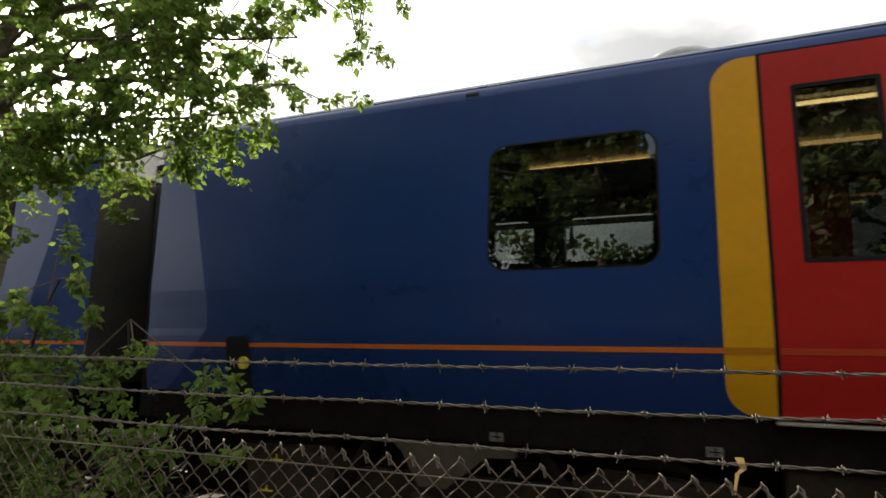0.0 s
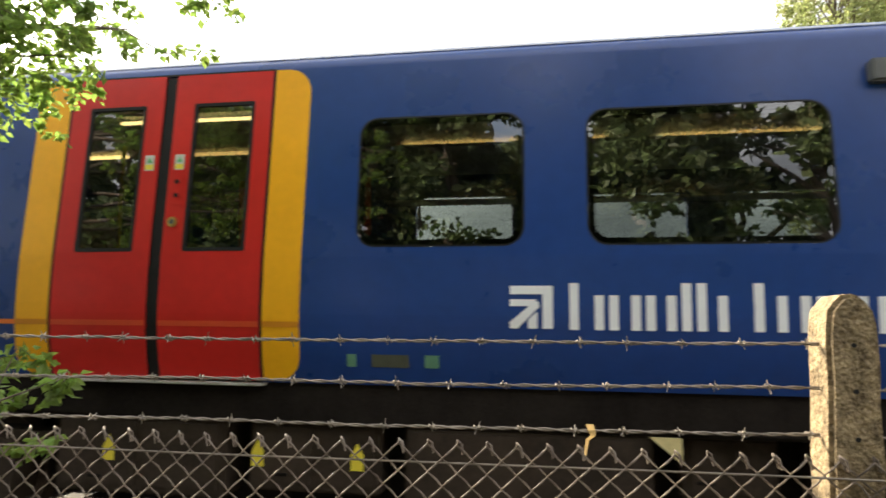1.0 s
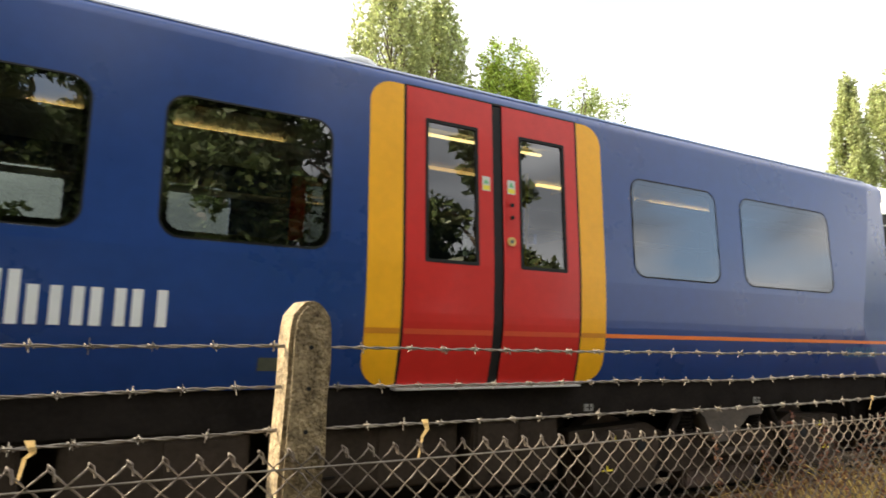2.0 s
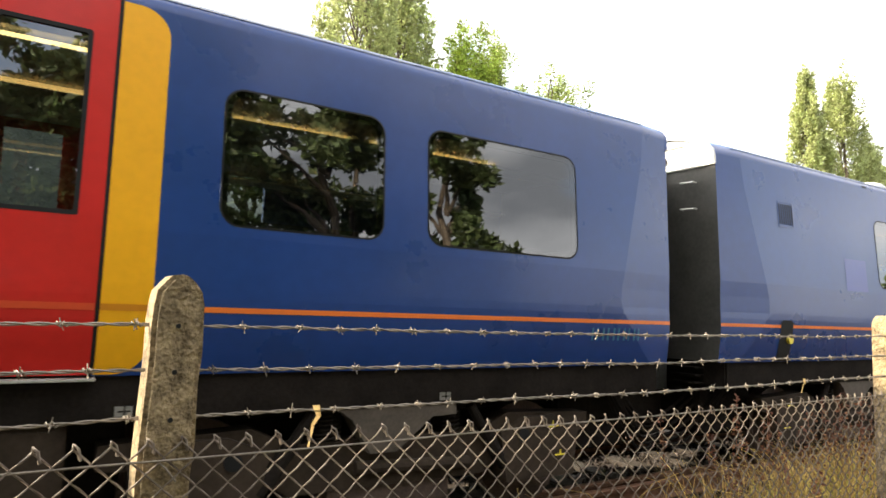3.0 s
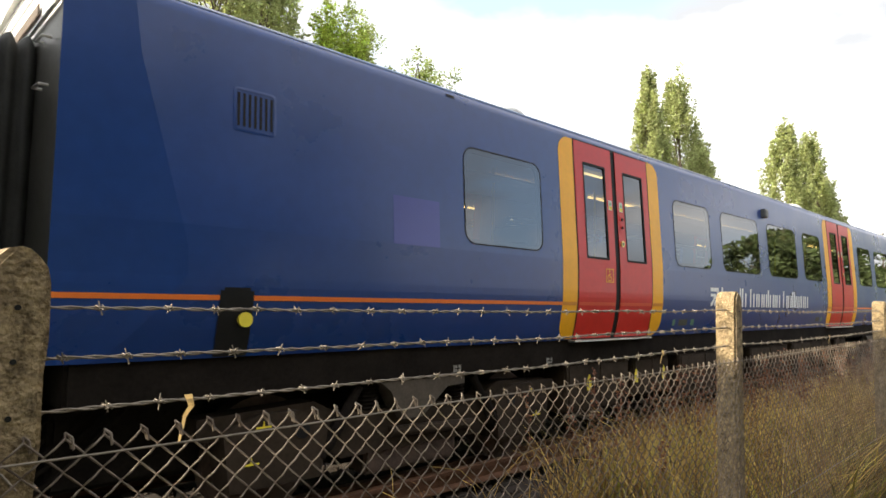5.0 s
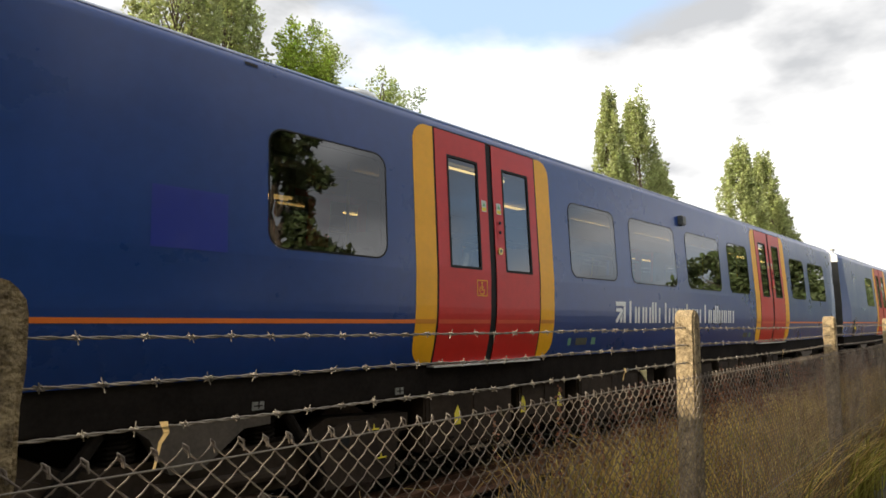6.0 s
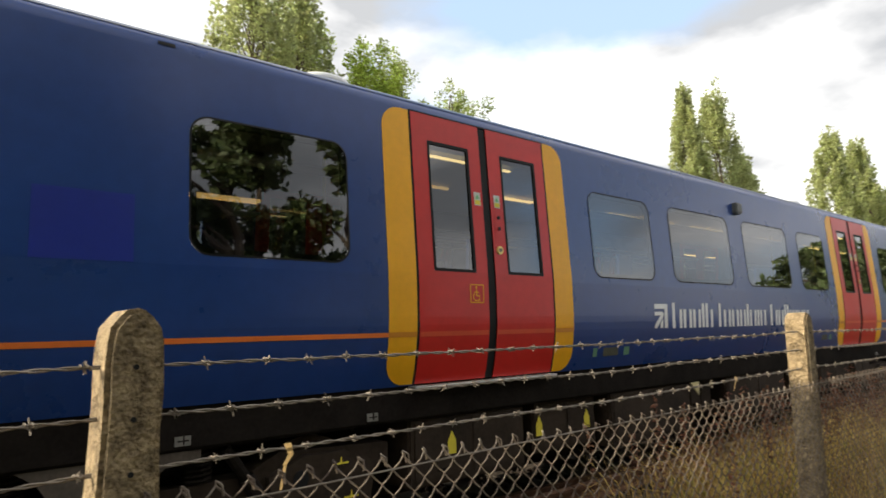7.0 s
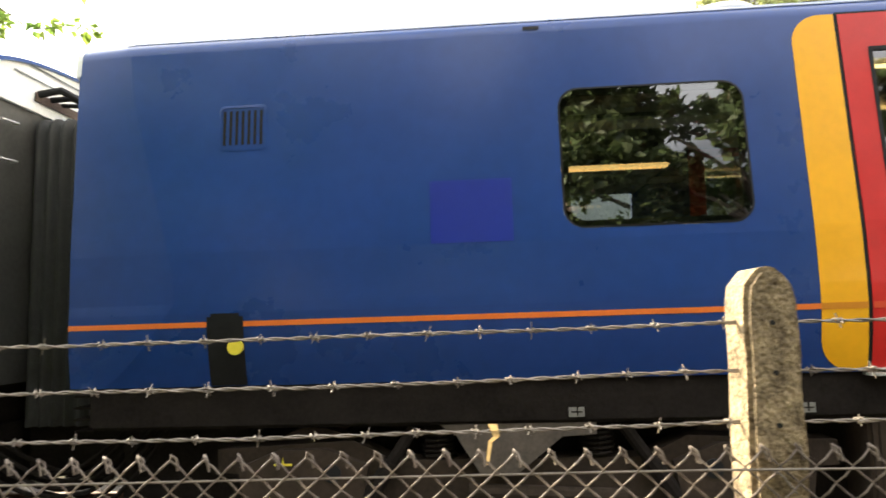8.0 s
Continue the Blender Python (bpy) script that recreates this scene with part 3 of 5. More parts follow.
def under(car):
    """Solebar, equipment boxes and bogies, with black filler blocks that darken the underside."""
    part("solebar", boxm(0.12, CAR_LEN - 0.12, 0.11, WIDE - 0.11, 0.80, Z_BOT + 0.02, 0.02), UNDER, car, "black dirty solebar")
    # plain black blocks added to hide the sunlit ground beyond
    part("underfloor_pan", boxm(4.45, 15.2, 0.45, WIDE - 0.45, 0.20, 0.80, 0.03), UNDER, car, "black filler block added to darken the view under the floor")
    for a, b in ((0.14, 1.05), (CAR_LEN - 1.05, CAR_LEN - 0.14)):
        part("end_frame", boxm(a, b, 0.45, WIDE - 0.45, 0.28, 0.80, 0.03), UNDER, car, "black filler block added below the car end")
    rnd = random.Random(5)
    u = 4.75
    for w, h, y0 in ((1.25, 0.52, 0.16), (0.9, 0.46, 0.20), (1.5, 0.54, 0.14), (0.55, 0.40, 0.26), (1.7, 0.50, 0.16), (1.0, 0.54, 0.14), (1.3, 0.44, 0.20), (0.8, 0.50, 0.16)):
        if u + w > 14.9:
            break
        z0 = 0.81 - h
        b = part("equipment_box", boxm(u, u + w, y0, WIDE - y0, z0, 0.805, 0.018), BOXES, car, "dusty grey equipment box under the floor")
        for x in (5.16, 6.22, 6.90):
            if not u + 0.05 < x < u + w - 0.05:
                continue
            bm = bmesh.new()
            bm.faces.new([bm.verts.new((x + dx, y0 - 0.014, 0.595 + dz)) for dx, dz in ((-0.042, -0.09), (0.042, -0.09), (0.042, 0.01), (0, 0.085), (-0.042, 0.01))])
            part("warning_mark", bm, STICKER_Y, b, "small yellow warning mark")
        part("box_lid", boxm(u + 0.05, u + w * 0.5 - 0.02, y0 - 0.010, y0 + 0.01, z0 + 0.05, 0.77, 0.004), BOXES, b)
        part("box_lid", boxm(u + w * 0.5 + 0.02, u + w - 0.05, y0 - 0.010, y0 + 0.01, z0 + 0.05, 0.77, 0.004), BOXES, b)
        bm = bmesh.new()
        box(bm, u + w * 0.25 - 0.05, u + w * 0.25 + 0.05, y0 - 0.02, y0, z0 + 0.10, z0 + 0.12, 0.003)
        part("latch", bm, UNDER, b)
        u += w + rnd.uniform(0.08, 0.20)
    for c in (2.75, CAR_LEN - 2.75):
        # cranked side frame
        bm = bmesh.new()
        plate_outline(bm, [(c - 1.85, 0.52), (c - 1.85, 0.66), (c - 1.0, 0.70), (c - 0.75, 0.58), (c + 0.75, 0.58), (c + 1.0, 0.70), (c + 1.85, 0.66), (c + 1.85, 0.52),
                           (c + 1.05, 0.46), (c + 0.75, 0.26), (c - 0.75, 0.26), (c - 1.05, 0.46)], 0.22, 0.40)
        bog = part("bogie_frame", bm, BOXES, car, "dusty grey cranked bogie side frame")
        for s in (-1, 1):
            bm = bmesh.new()
            plate_outline(bm, [(c + s * 1.30 - 0.34, 0.18), (c + s * 1.30 - 0.40, 0.56), (c + s * 1.30 - 0.15, 0.66), (c + s * 1.30 + 0.15, 0.66), (c + s * 1.30 + 0.40, 0.56), (c + s * 1.30 + 0.34, 0.18)], 0.16, 0.40)
            part("axle_box", bm, BOXES, bog, "dusty grey axle box casting")
            bm = bmesh.new()
            disc_y(bm, c + s * 1.30, 0.42, 0.55, 0.33, 0.42, 32)
            disc_y(bm, c + s * 1.30, WIDE - 0.55, WIDE - 0.42, 0.33, 0.42, 32)
            tube(bm, [(c + s * 1.30, 0.5, 0.33), (c + s * 1.30, WIDE - 0.5, 0.33)], 0.08, 10)
            part("wheelset", bm, RUSTY, bog, "rusty steel wheelset")
            bm = bmesh.new()
            disc_y(bm, c + s * 1.12, 0.150, 0.161, 0.52, 0.055, 18)
            part("axle_hole", bm, BLACK, bog, "dark round hole in the axle box")
            bm = bmesh.new()
            for k in range(7):
                zc = 0.58 + k * 0.03
                pts = [(c + s * 0.48 + 0.10 * math.cos(t), 0.30 + 0.10 * math.sin(t), zc + 0.03 * t / 6.28) for t in [k2 * 0.785 for k2 in range(9)]]
                tube(bm, pts, 0.012, 5)
            part("spring", bm, UNDER, bog, "black coil spring")
            for dx, zz in ((1.42, 0.57), (1.5, 0.34)):
                bm = bmesh.new()
                plate_outline(bm, [(c + s * dx - 0.055, zz), (c + s * dx + 0.055, zz), (c + s * dx + 0.055, zz + 0.012), (c + s * dx + 0.008, zz + 0.012), (c + s * dx, zz + 0.05), (c + s * dx - 0.008, zz + 0.012), (c + s * dx - 0.055, zz + 0.012)], 0.152, 0.1585)
                part("yellow_mark", bm, STICKER_Y, bog, "small yellow lifting mark")
            bm = bmesh.new()
            tube(bm, [(c + s * 0.95, 0.19, 0.30), (c + s * 0.62, 0.19, 0.78)], 0.038, 10)
            tube(bm, [(c + s * 0.90, 0.19, 0.37), (c + s * 0.76, 0.19, 0.58)], 0.052, 10)
            part("damper", bm, UNDER, bog, "black damper")
        # air spring bracket between body and frame
        bm = bmesh.new()
        plate_outline(bm, [(c - 0.46, 0.80), (c + 0.46, 0.80), (c + 0.46, 0.73), (c + 0.26, 0.72), (c - 0.02, 0.50), (c - 0.22, 0.50), (c - 0.36, 0.73)], 0.13, 0.30)
        part("bracket", bm, DUST, bog, "pale dusty wedge-shaped bracket")
        bm = bmesh.new()
        tube(bm, [(c - 0.30, 0.20, 0.40), (c + 0.62, 0.20, 0.36)], 0.045, 10)
        part("traction_rod", bm, BOXES, bog, "dusty traction rod")
        part("brake_unit", boxm(c - 0.62, c + 0.62, 0.5, 1.2, 0.12, 0.50, 0.05), UNDER, bog)
        part("brake_unit", boxm(c - 0.50, c + 0.50, 0.25, 0.46, 0.08, 0.28, 0.03), RUSTY, bog)
        # motor-sized black block added to close the bright gap between the wheels
        part("traction_motor", boxm(c - 1.15, c + 1.15, 0.56, WIDE - 0.56, 0.14, 0.74, 0.05), UNDER, bog, "black motor block added to darken the view between the wheels")
        data_mark(car, c + 0.30, 0.835)
    bm = bmesh.new()
    plate_outline(bm, [(8.70, 0.80), (8.88, 0.80), (8.88, 0.65)], 0.10, 0.115)
    part("bracket", bm, TAG_PAINT, car, "pale yellow triangular bracket")
    data_mark(car, 4.35, 0.835)
    data_mark(car, 15.1, 0.835)


def interior(car, special):
    """Floor, ceiling, seat rows, lights and partitions seen through the glass."""
    part("floor_pan", boxm(0.12, CAR_LEN - 0.12, 0.14, WIDE - 0.14, 1.085, 1.13), PLASTIC, car)
    part("inner_ceiling", boxm(0.12, CAR_LEN - 0.12, 0.32, WIDE - 0.32, 2.98, 3.02), INNER, car, "cream interior ceiling")
    for a, b in ((3.0, 4.3), (6.9, 8.6), (9.0, 10.7), (11.1, 12.9), (15.5, 16.9), (17.1, 18.5))[special:]:
        part("ceiling_light", boxm(a, b, 1.278, 1.322, 2.935, 2.965, 0.01), TUBE, car, "warm glowing ceiling strip light")
    for d0, d1 in DOORS:
        part("ceiling_light", boxm(d0 + 0.10, d1 - 0.10, 1.278, 1.322, 2.935, 2.965, 0.01), TUBE_DIM, car, "dim ceiling strip light")
        part("ceiling_light", boxm(d0 + 0.17, d1 - 0.12, 0.355, 0.385, 2.930, 2.952, 0.006), TUBE_NEAR, car, "bright strip light over the doorway")
    if special:
        # lowered bulkhead with a double strip below it, by the wheelchair space
        part("bulkhead", boxm(1.8, 4.06, 1.20, 2.5, 2.575, 2.985), PLASTIC, car, "dark lowered ceiling bulkhead")
        for y in (1.215, 1.275):
            part("ceiling_light", boxm(1.85, 4.04, y - 0.016, y + 0.016, 2.545, 2.575, 0.008), TUBE_DIM, car, "orange strip light under the bulkhead")
    bm = bmesh.new()
    for y in (0.42, WIDE - 0.42):
        for a, b in ((0.3, 4.5), (6.5, 13.2), (15.1, CAR_LEN - 0.3)):
            box(bm, a, b, y - 0.10, y + 0.10, 2.66, 2.68)
            tube(bm, [(a, y + (0.12 if y < 1 else -0.12), 2.67), (b, y + (0.12 if y < 1 else -0.12), 2.67)], 0.012, 6)
    part("luggage_rack", bm, STEP, car, "metal luggage rack")
    for a, b in ((0.9, 4.4), (6.7, 13.1), (15.3, 18.6)):
        n = int((b - a) / 0.85)
        for k in range(n):
            u = a + (k + 0.5) * (b - a) / n
            for y0, y1 in ((0.20, 1.10), (WIDE - 1.10, WIDE - 0.20)):
                bm = bmesh.new()
                box(bm, u - 0.24, u + 0.24, y0, y1, 1.30, 1.42, 0.03)
                box(bm, u + (0.16 if k % 2 else -0.28), u + (0.28 if k % 2 else -0.16), y0, y1, 1.34, 2.04, 0.04)
                part("seat", bm, SEAT, car, "dark blue passenger seat")
    for u in (4.50, 6.55, 13.25, 15.15):
        for y0, y1 in ((0.14, 0.95), (WIDE - 0.95, WIDE - 0.14)):
            part("draught_screen", boxm(u - 0.012, u + 0.012, y0, y1, 0.98, 2.25), GREY_PANEL, car, "pale grey draught screen")
        bm = bmesh.new()
        tube(bm, [(u, 0.97, 0.98), (u, 0.97, 2.95)], 0.017, 8)
        part("grab_pole", bm, STICKER_Y, car, "yellow grab pole")


SEAM_Z, BELLOWS_Y = 3.07, 0.70


def ends(car):
    """End walls painted sunlit above and shaded below, the pleated gangway, steps and hoses."""
    arc = [z for z in roof_rows() if z > SEAM_Z]
    for u, s in ((0.0, -1), (CAR_LEN, 1)):
        u_in = u - s * 0.012

        def wall(rows, name, mat, label):
            bm = bmesh.new()
            near = [bm.verts.new((u_in, side_point(u, z).y + 0.004, z)) for z in rows]
            away = [bm.verts.new((u_in, WIDE - side_point(u, z).y - 0.004, z)) for z in rows]
            for k in range(len(rows) - 1):
                bm.faces.new((near[k], away[k], away[k + 1], near[k + 1]))
            return part(name, bm, mat, car, label)
        # one wall in two colours: shade painted dark below, sunlight pale above
        wall([Z_BOT, 1.2, 1.5, W_B, 2.2, W_T, SEAM_Z], "end_wall", END_SHADED, "lower metal end wall, its shade painted dark grey")
        top = wall([SEAM_Z, SHOULDER] + arc, "end_panel", ROOF_AND_LIT_END, "upper end wall under the roof, sunlight painted pale")
        # folded seam and raised rim along the roof's edge
        part("seam", boxm(min(u, u + s * 0.022), max(u, u + s * 0.022), 0.10, WIDE - 0.10, SEAM_Z - 0.012, SEAM_Z + 0.010, 0.004), ROOF_AND_LIT_END, car, "pale folded seam")
        bm = bmesh.new()
        rings = []
        for z in [SEAM_Z, SHOULDER] + arc[:-1]:
            y, w = side_point(u, z).y, 0.045
            rings.append([(y - 0.002, z), (y + w, z - w * 0.35)])
        rim = rings + [[(WIDE - p[0], p[1]), (WIDE - q[0], q[1])] for p, q in rings[::-1]]
        loops = [[bm.verts.new((x, y, z)) for y, z in pair for x in (u - s * 0.01, u + s * 0.028)] for pair in rim]
        for r0, r1 in zip(loops, loops[1:]):
            for k in ((0, 1), (1, 3), (3, 2), (2, 0)):
                bm.faces.new((r0[k[0]], r0[k[1]], r1[k[1]], r1[k[0]]))
        part("end_rim", bm, ROOF_AND_LIT_END if s < 0 else BLUE, car, "raised rim round the car end")
        # recess above the gangway, its shade painted as a brown box, and joints of the panel
        part("vent_slot", boxm(min(u, u + s * 0.008), max(u, u + s * 0.008), 0.715, WIDE - 0.715, 3.155, 3.225), RUSTY, top, "dark brown box painted for the shade in a recessed slot")
        for z, y in ((3.315, 0.50), (3.41, 0.62)):
            part("panel_joint", boxm(min(u, u + s * 0.006), max(u, u + s * 0.006), y, WIDE - y, z, z + 0.012), PLASTIC, top)
        for z in (2.62, 2.90):
            bm = bmesh.new()
            x = u + s * 0.045
            tube(bm, [(u, 0.34, z), (x, 0.34, z), (x, 0.50, z + 0.01), (u, 0.50, z + 0.01)], 0.009, 6)
            part("grab_handle", bm, STEP, car, "short steel grab handle on the end wall")
        if s < 0:
            for k in range(4):
                part("end_step", boxm(u - 0.10, u + 0.04, 0.30, 0.60, 0.76 + k * 0.075, 0.775 + k * 0.075, 0.003), UNDER, car, "black ribbed step at the car end")
    # the gangway bellows belong to each car's rear
    bm = bmesh.new()
    n, x0, x1 = 8, CAR_LEN - 0.012, PITCH + 0.012
    ring0 = None
    for k in range(6 * n + 1):
        x = x0 + (x1 - x0) * k / (6 * n)
        off = 0.055 * (0.5 - 0.5 * math.cos(2 * math.pi * k / 6)) ** 0.6
        y0, z1, r = BELLOWS_Y + 0.055 - off, 2.985 + off, 0.13
        prof = [(y0, 0.74), (y0, 1.4), (y0, 2.1), (y0, z1 - r)]
        prof += [(y0 + r * (1 - math.cos(radians(a))), z1 - r + r * math.sin(radians(a))) for a in (30, 60, 90)]
        prof += [(WIDE - y, z) for y, z in prof[::-1]]
        ring = [bm.verts.new((x, y, z)) for y, z in prof]
        if ring0:
            for j in range(len(ring) - 1):
                bm.faces.new((ring0[j], ring[j], ring[j + 1], ring0[j + 1]))
        ring0 = ring
    part("gangway_bellows", bm, BELLOWS, car, "pleated dark grey gangway bellows", smooth=True)
    # block added to stop sun falling through the gap between cars
    part("footplate", boxm(CAR_LEN - 0.02, PITCH + 0.02, 0.80, WIDE - 0.80, 0.42, 0.76, 0.03), UNDER, car, "black filler block that keeps sun out below the gangway")
    for k in range(3):
        bm = bmesh.new()
        y = 0.86 + k * 0.13
        tube(bm, [(CAR_LEN, y - 0.1, 3.22), (CAR_LEN + 0.16, y - 0.08, 3.25 - 0.02 * k), (CAR_LEN + 0.30, y, 3.17), (CAR_LEN + 0.38, y + 0.02, 3.04)], 0.030 - 0.006 * k, 8)
        part("jumper_cable", bm, BLACK, car, "thick black jumper cable over the gangway")
    # hoses looping below the gangway
    for k in range(6):
        for end, d in ((CAR_LEN - 0.25, 1), (PITCH + 0.25, -1)):
            bm = bmesh.new()
            y = 0.34 + 0.035 * k
            pts = [(end + d * (0.07 * k - 0.30 + 0.95 * t), y + 0.25 * t, 0.80 - (0.60 - 0.04 * k) * math.sin(math.pi * 0.5 * min(1, t * 1.25)) + 0.10 * max(0, t - 0.8)) for t in (0, 0.15, 0.3, 0.45, 0.6, 0.8, 1.0)]
            tube(bm, pts, 0.016, 7)
            part("hose", bm, UNDER, car, "dusty black hose looping below the gangway")
    bm = bmesh.new()
    box(bm, CAR_LEN - 0.1, PITCH + 0.1, WIDE / 2 - 0.15, WIDE / 2 + 0.15, 0.25, 0.6, 0.04)
    part("coupler", bm, UNDER, car)


def bars_word(car, u, z, widths, h, tall=()):
    """A word as plain upright bars, one part for each character's width."""
    st = 0.054
    for k, w in enumerate(widths):
        bm = bmesh.new()
        n = 1 if w < 0.07 else (2 if w < 0.25 else 3)
        for j in range(n):
            x = u + (w - st) * (j / (n - 1) if n > 1 else 0)
            top = h if k in tall and j == 0 else h * 0.74
            sheet(bm, [x, x + st], [z, z + top], 0.005)
        part("plain_bar", bm, WHITE, car)
        u += (st if n == 1 else w) + 0.030


def front_grille(car):
    """Louvred grille and a repainted square near the front end."""
    u0, u1, z0, z1 = GRILLE
    bm = bmesh.new()
    for k in range(7):
        x = u0 + (u1 - u0) * (k + 0.5) / 7
        sheet(bm, [x - 0.009, x + 0.009], [z0 + 0.02, z1 - 0.02], 0.0035)
    part("grille_slot", bm, BLACK, car, "dark grille slots")
    bm = bmesh.new()
    i = rounded(u0, u1, z0, z1, 0.02, 2)
    o = rounded(u0 - 0.018, u1 + 0.018, z0 - 0.018, z1 + 0.018, 0.03, 2)
    ring_patch(bm, i, o, 0.005, 0.003)
    part("grille_frame", bm, BLUE, car)
    bm = bmesh.new()
    sheet(bm, [2.28, 2.77], [1.87, 2.25], 0.002)
    part("paint_patch", bm, PATCH, car, "square of fresher blue paint")


def livery(car, special):
    bm = bmesh.new()
    sheet(bm, [0.9, DOORS[0][0] - YW], [STRIPE_Z - 0.016, STRIPE_Z + 0.016], 0.003)
    e = end_edge(STRIPE_Z)
    band = [STRIPE_Z - 0.016, STRIPE_Z + 0.016]
    sheet(bm, [0.0, e, 0.9], band, 0.003)
    bmesh.ops.remove_doubles(bm, verts=bm.verts, dist=0.0005)
    part("orange_stripe", bm, ORANGE, car, "thin orange stripe along the lower body")
    bm = bmesh.new()
    sheet(bm, [DOORS[1][1] + YW, CAR_LEN - 0.9, CAR_LEN - e, CAR_LEN], band, 0.003)
    part("orange_stripe", bm, ORANGE, car, "thin orange stripe along the lower body")
    # operator's mark: a square of arrow bars and a row of plain bars
    bm = bmesh.new()
    u, z, s = LOGO_U, LOGO_Z, LOGO_H
    for pts in (((0, 1), (1, 1), (1, 0), (0.76, 0), (0.76, 0.80), (0, 0.80)),
                ((0.0, 0.68), (0.62, 0.68), (0.62, 0.60), (0.45, 0.52), (0.0, 0.52)),
                ((0.0, 0.0), (0.18, 0.0), (0.68, 0.50), (0.68, 0.62), (0.56, 0.62), (0.0, 0.14)),
                ((0.42, 0.0), (0.64, 0.0), (0.64, 0.40), (0.42, 0.20))):
        bm.faces.new([bm.verts.new(side_point(u + a * s, z + b * s, 0.005)) for a, b in pts])
    part("operator_mark", bm, WHITE, car, "white square mark of slanting bars")
    for du, widths, tall in ((0.355, (0.20, 0.18, 0.17, 0.068, 0.17), (0, 3, 4)), (1.39, (0.30, 0.18, 0.16, 0.068, 0.18, 0.068, 0.17), (0, 3)), (2.81, (0.21, 0.17, 0.06, 0.06, 0.26, 0.17, 0.18), (0, 2, 3))):
        bars_word(car, u + du, z - 0.005, widths, s * 1.08, tall)
    # small green and brown data plates low on the body
    for du, w, m in ((0.0, 0.06, PLATE_G), (0.16, 0.24, PLATE), (0.50, 0.09, PLATE_G)):
        bm = bmesh.new()
        sheet(bm, [PLATE_U + du, PLATE_U + du + w], [STRIPE_Z - 0.26, STRIPE_Z - 0.22, STRIPE_Z - 0.18], 0.005)
        part("data_plate", bm, m, car, "small painted data plate")
    u2 = DOORS[1][0] - YW
    for du, w, m in ((0.66, 0.22, PLATE), (0.36, 0.09, PLATE_G)):
        bm = bmesh.new()
        sheet(bm, [u2 - du, u2 - du + w], [STRIPE_Z - 0.26, STRIPE_Z - 0.18], 0.004)
        part("data_plate", bm, m, car, "small painted data plate")
    # slot with a yellow disc by the front end
    bm = bmesh.new()
    b_ = frange(Z_BOT + 0.005, STRIPE_Z + 0.045, 7)
    sheet(bm, [DOT_U - 0.175, DOT_U + 0.050], b_, 0.006)
    sheet(bm, [DOT_U - 0.150, DOT_U + 0.025], [STRIPE_Z + 0.045, STRIPE_Z + 0.065], 0.006)
    pk = part("socket_recess", bm, BLACK, car, "black socket recess")
    bm = bmesh.new()
    disc_y(bm, DOT_U, bend(DOT_Z) - 0.03, bend(DOT_Z) - 0.004, DOT_Z, 0.047, 24)
    part("yellow_disc", bm, STICKER_Y, pk, "round yellow disc")
    if special:
        front_grille(car)
    # sensor box and roof slot
    uu, zz = BOX_AT
    bm = bmesh.new()
    yb = bend(zz)
    box(bm, uu - 0.075, uu + 0.075, yb - 0.07, yb + 0.06, zz - 0.07, zz + 0.07, 0.014)
    part("sensor_box", bm, PLASTIC, car, "grey camera box above the windows")
    bm = bmesh.new()
    sheet(bm, [SLOT[0] - 0.05, SLOT[0] + 0.05], [SLOT[1] - 0.012, SLOT[1] + 0.012], 0.004)
    part("roof_slot", bm, BLACK, car)
    bm = bmesh.new()
    sheet(bm, frange(0.3, CAR_LEN - 0.3, 4), [GUT_Z, GUT_Z + 0.025], 0.014)
    sheet(bm, frange(0.3, CAR_LEN - 0.3, 4), [GUT_Z - 0.006, GUT_Z], 0.006)
    part("rain_gutter", bm, ROOF, car, "thin grey rain gutter")
    # low domes and boxes on the roof
    for u0, u1 in ((4.05, 4.55), (13.0, 13.45)):
        bm = bmesh.new()
        bmesh.ops.create_uvsphere(bm, u_segments=20, v_segments=10, radius=1.0)
        for v in bm.verts:
            v.co = Vector(((u0 + u1) / 2 + v.co.x * (u1 - u0) / 2, 0.66 + v.co.y * 0.22, 3.437 + v.co.z * 0.095))
        part("roof_dome", bm, ROOF_AND_LIT_END, car, "white domed roof cover", smooth=True)
    if not special:
        for k in range(5):
            bm = bmesh.new()
            u = CAR_LEN - 1.05 + k * 0.125
            for du in (0.0, 0.055):
                sheet(bm, [u + du, u + du + 0.020], [STRIPE_Z - 0.16, STRIPE_Z - 0.055], 0.012)
            part("fleet_bar", bm, TEAL, car, "plain teal bar")


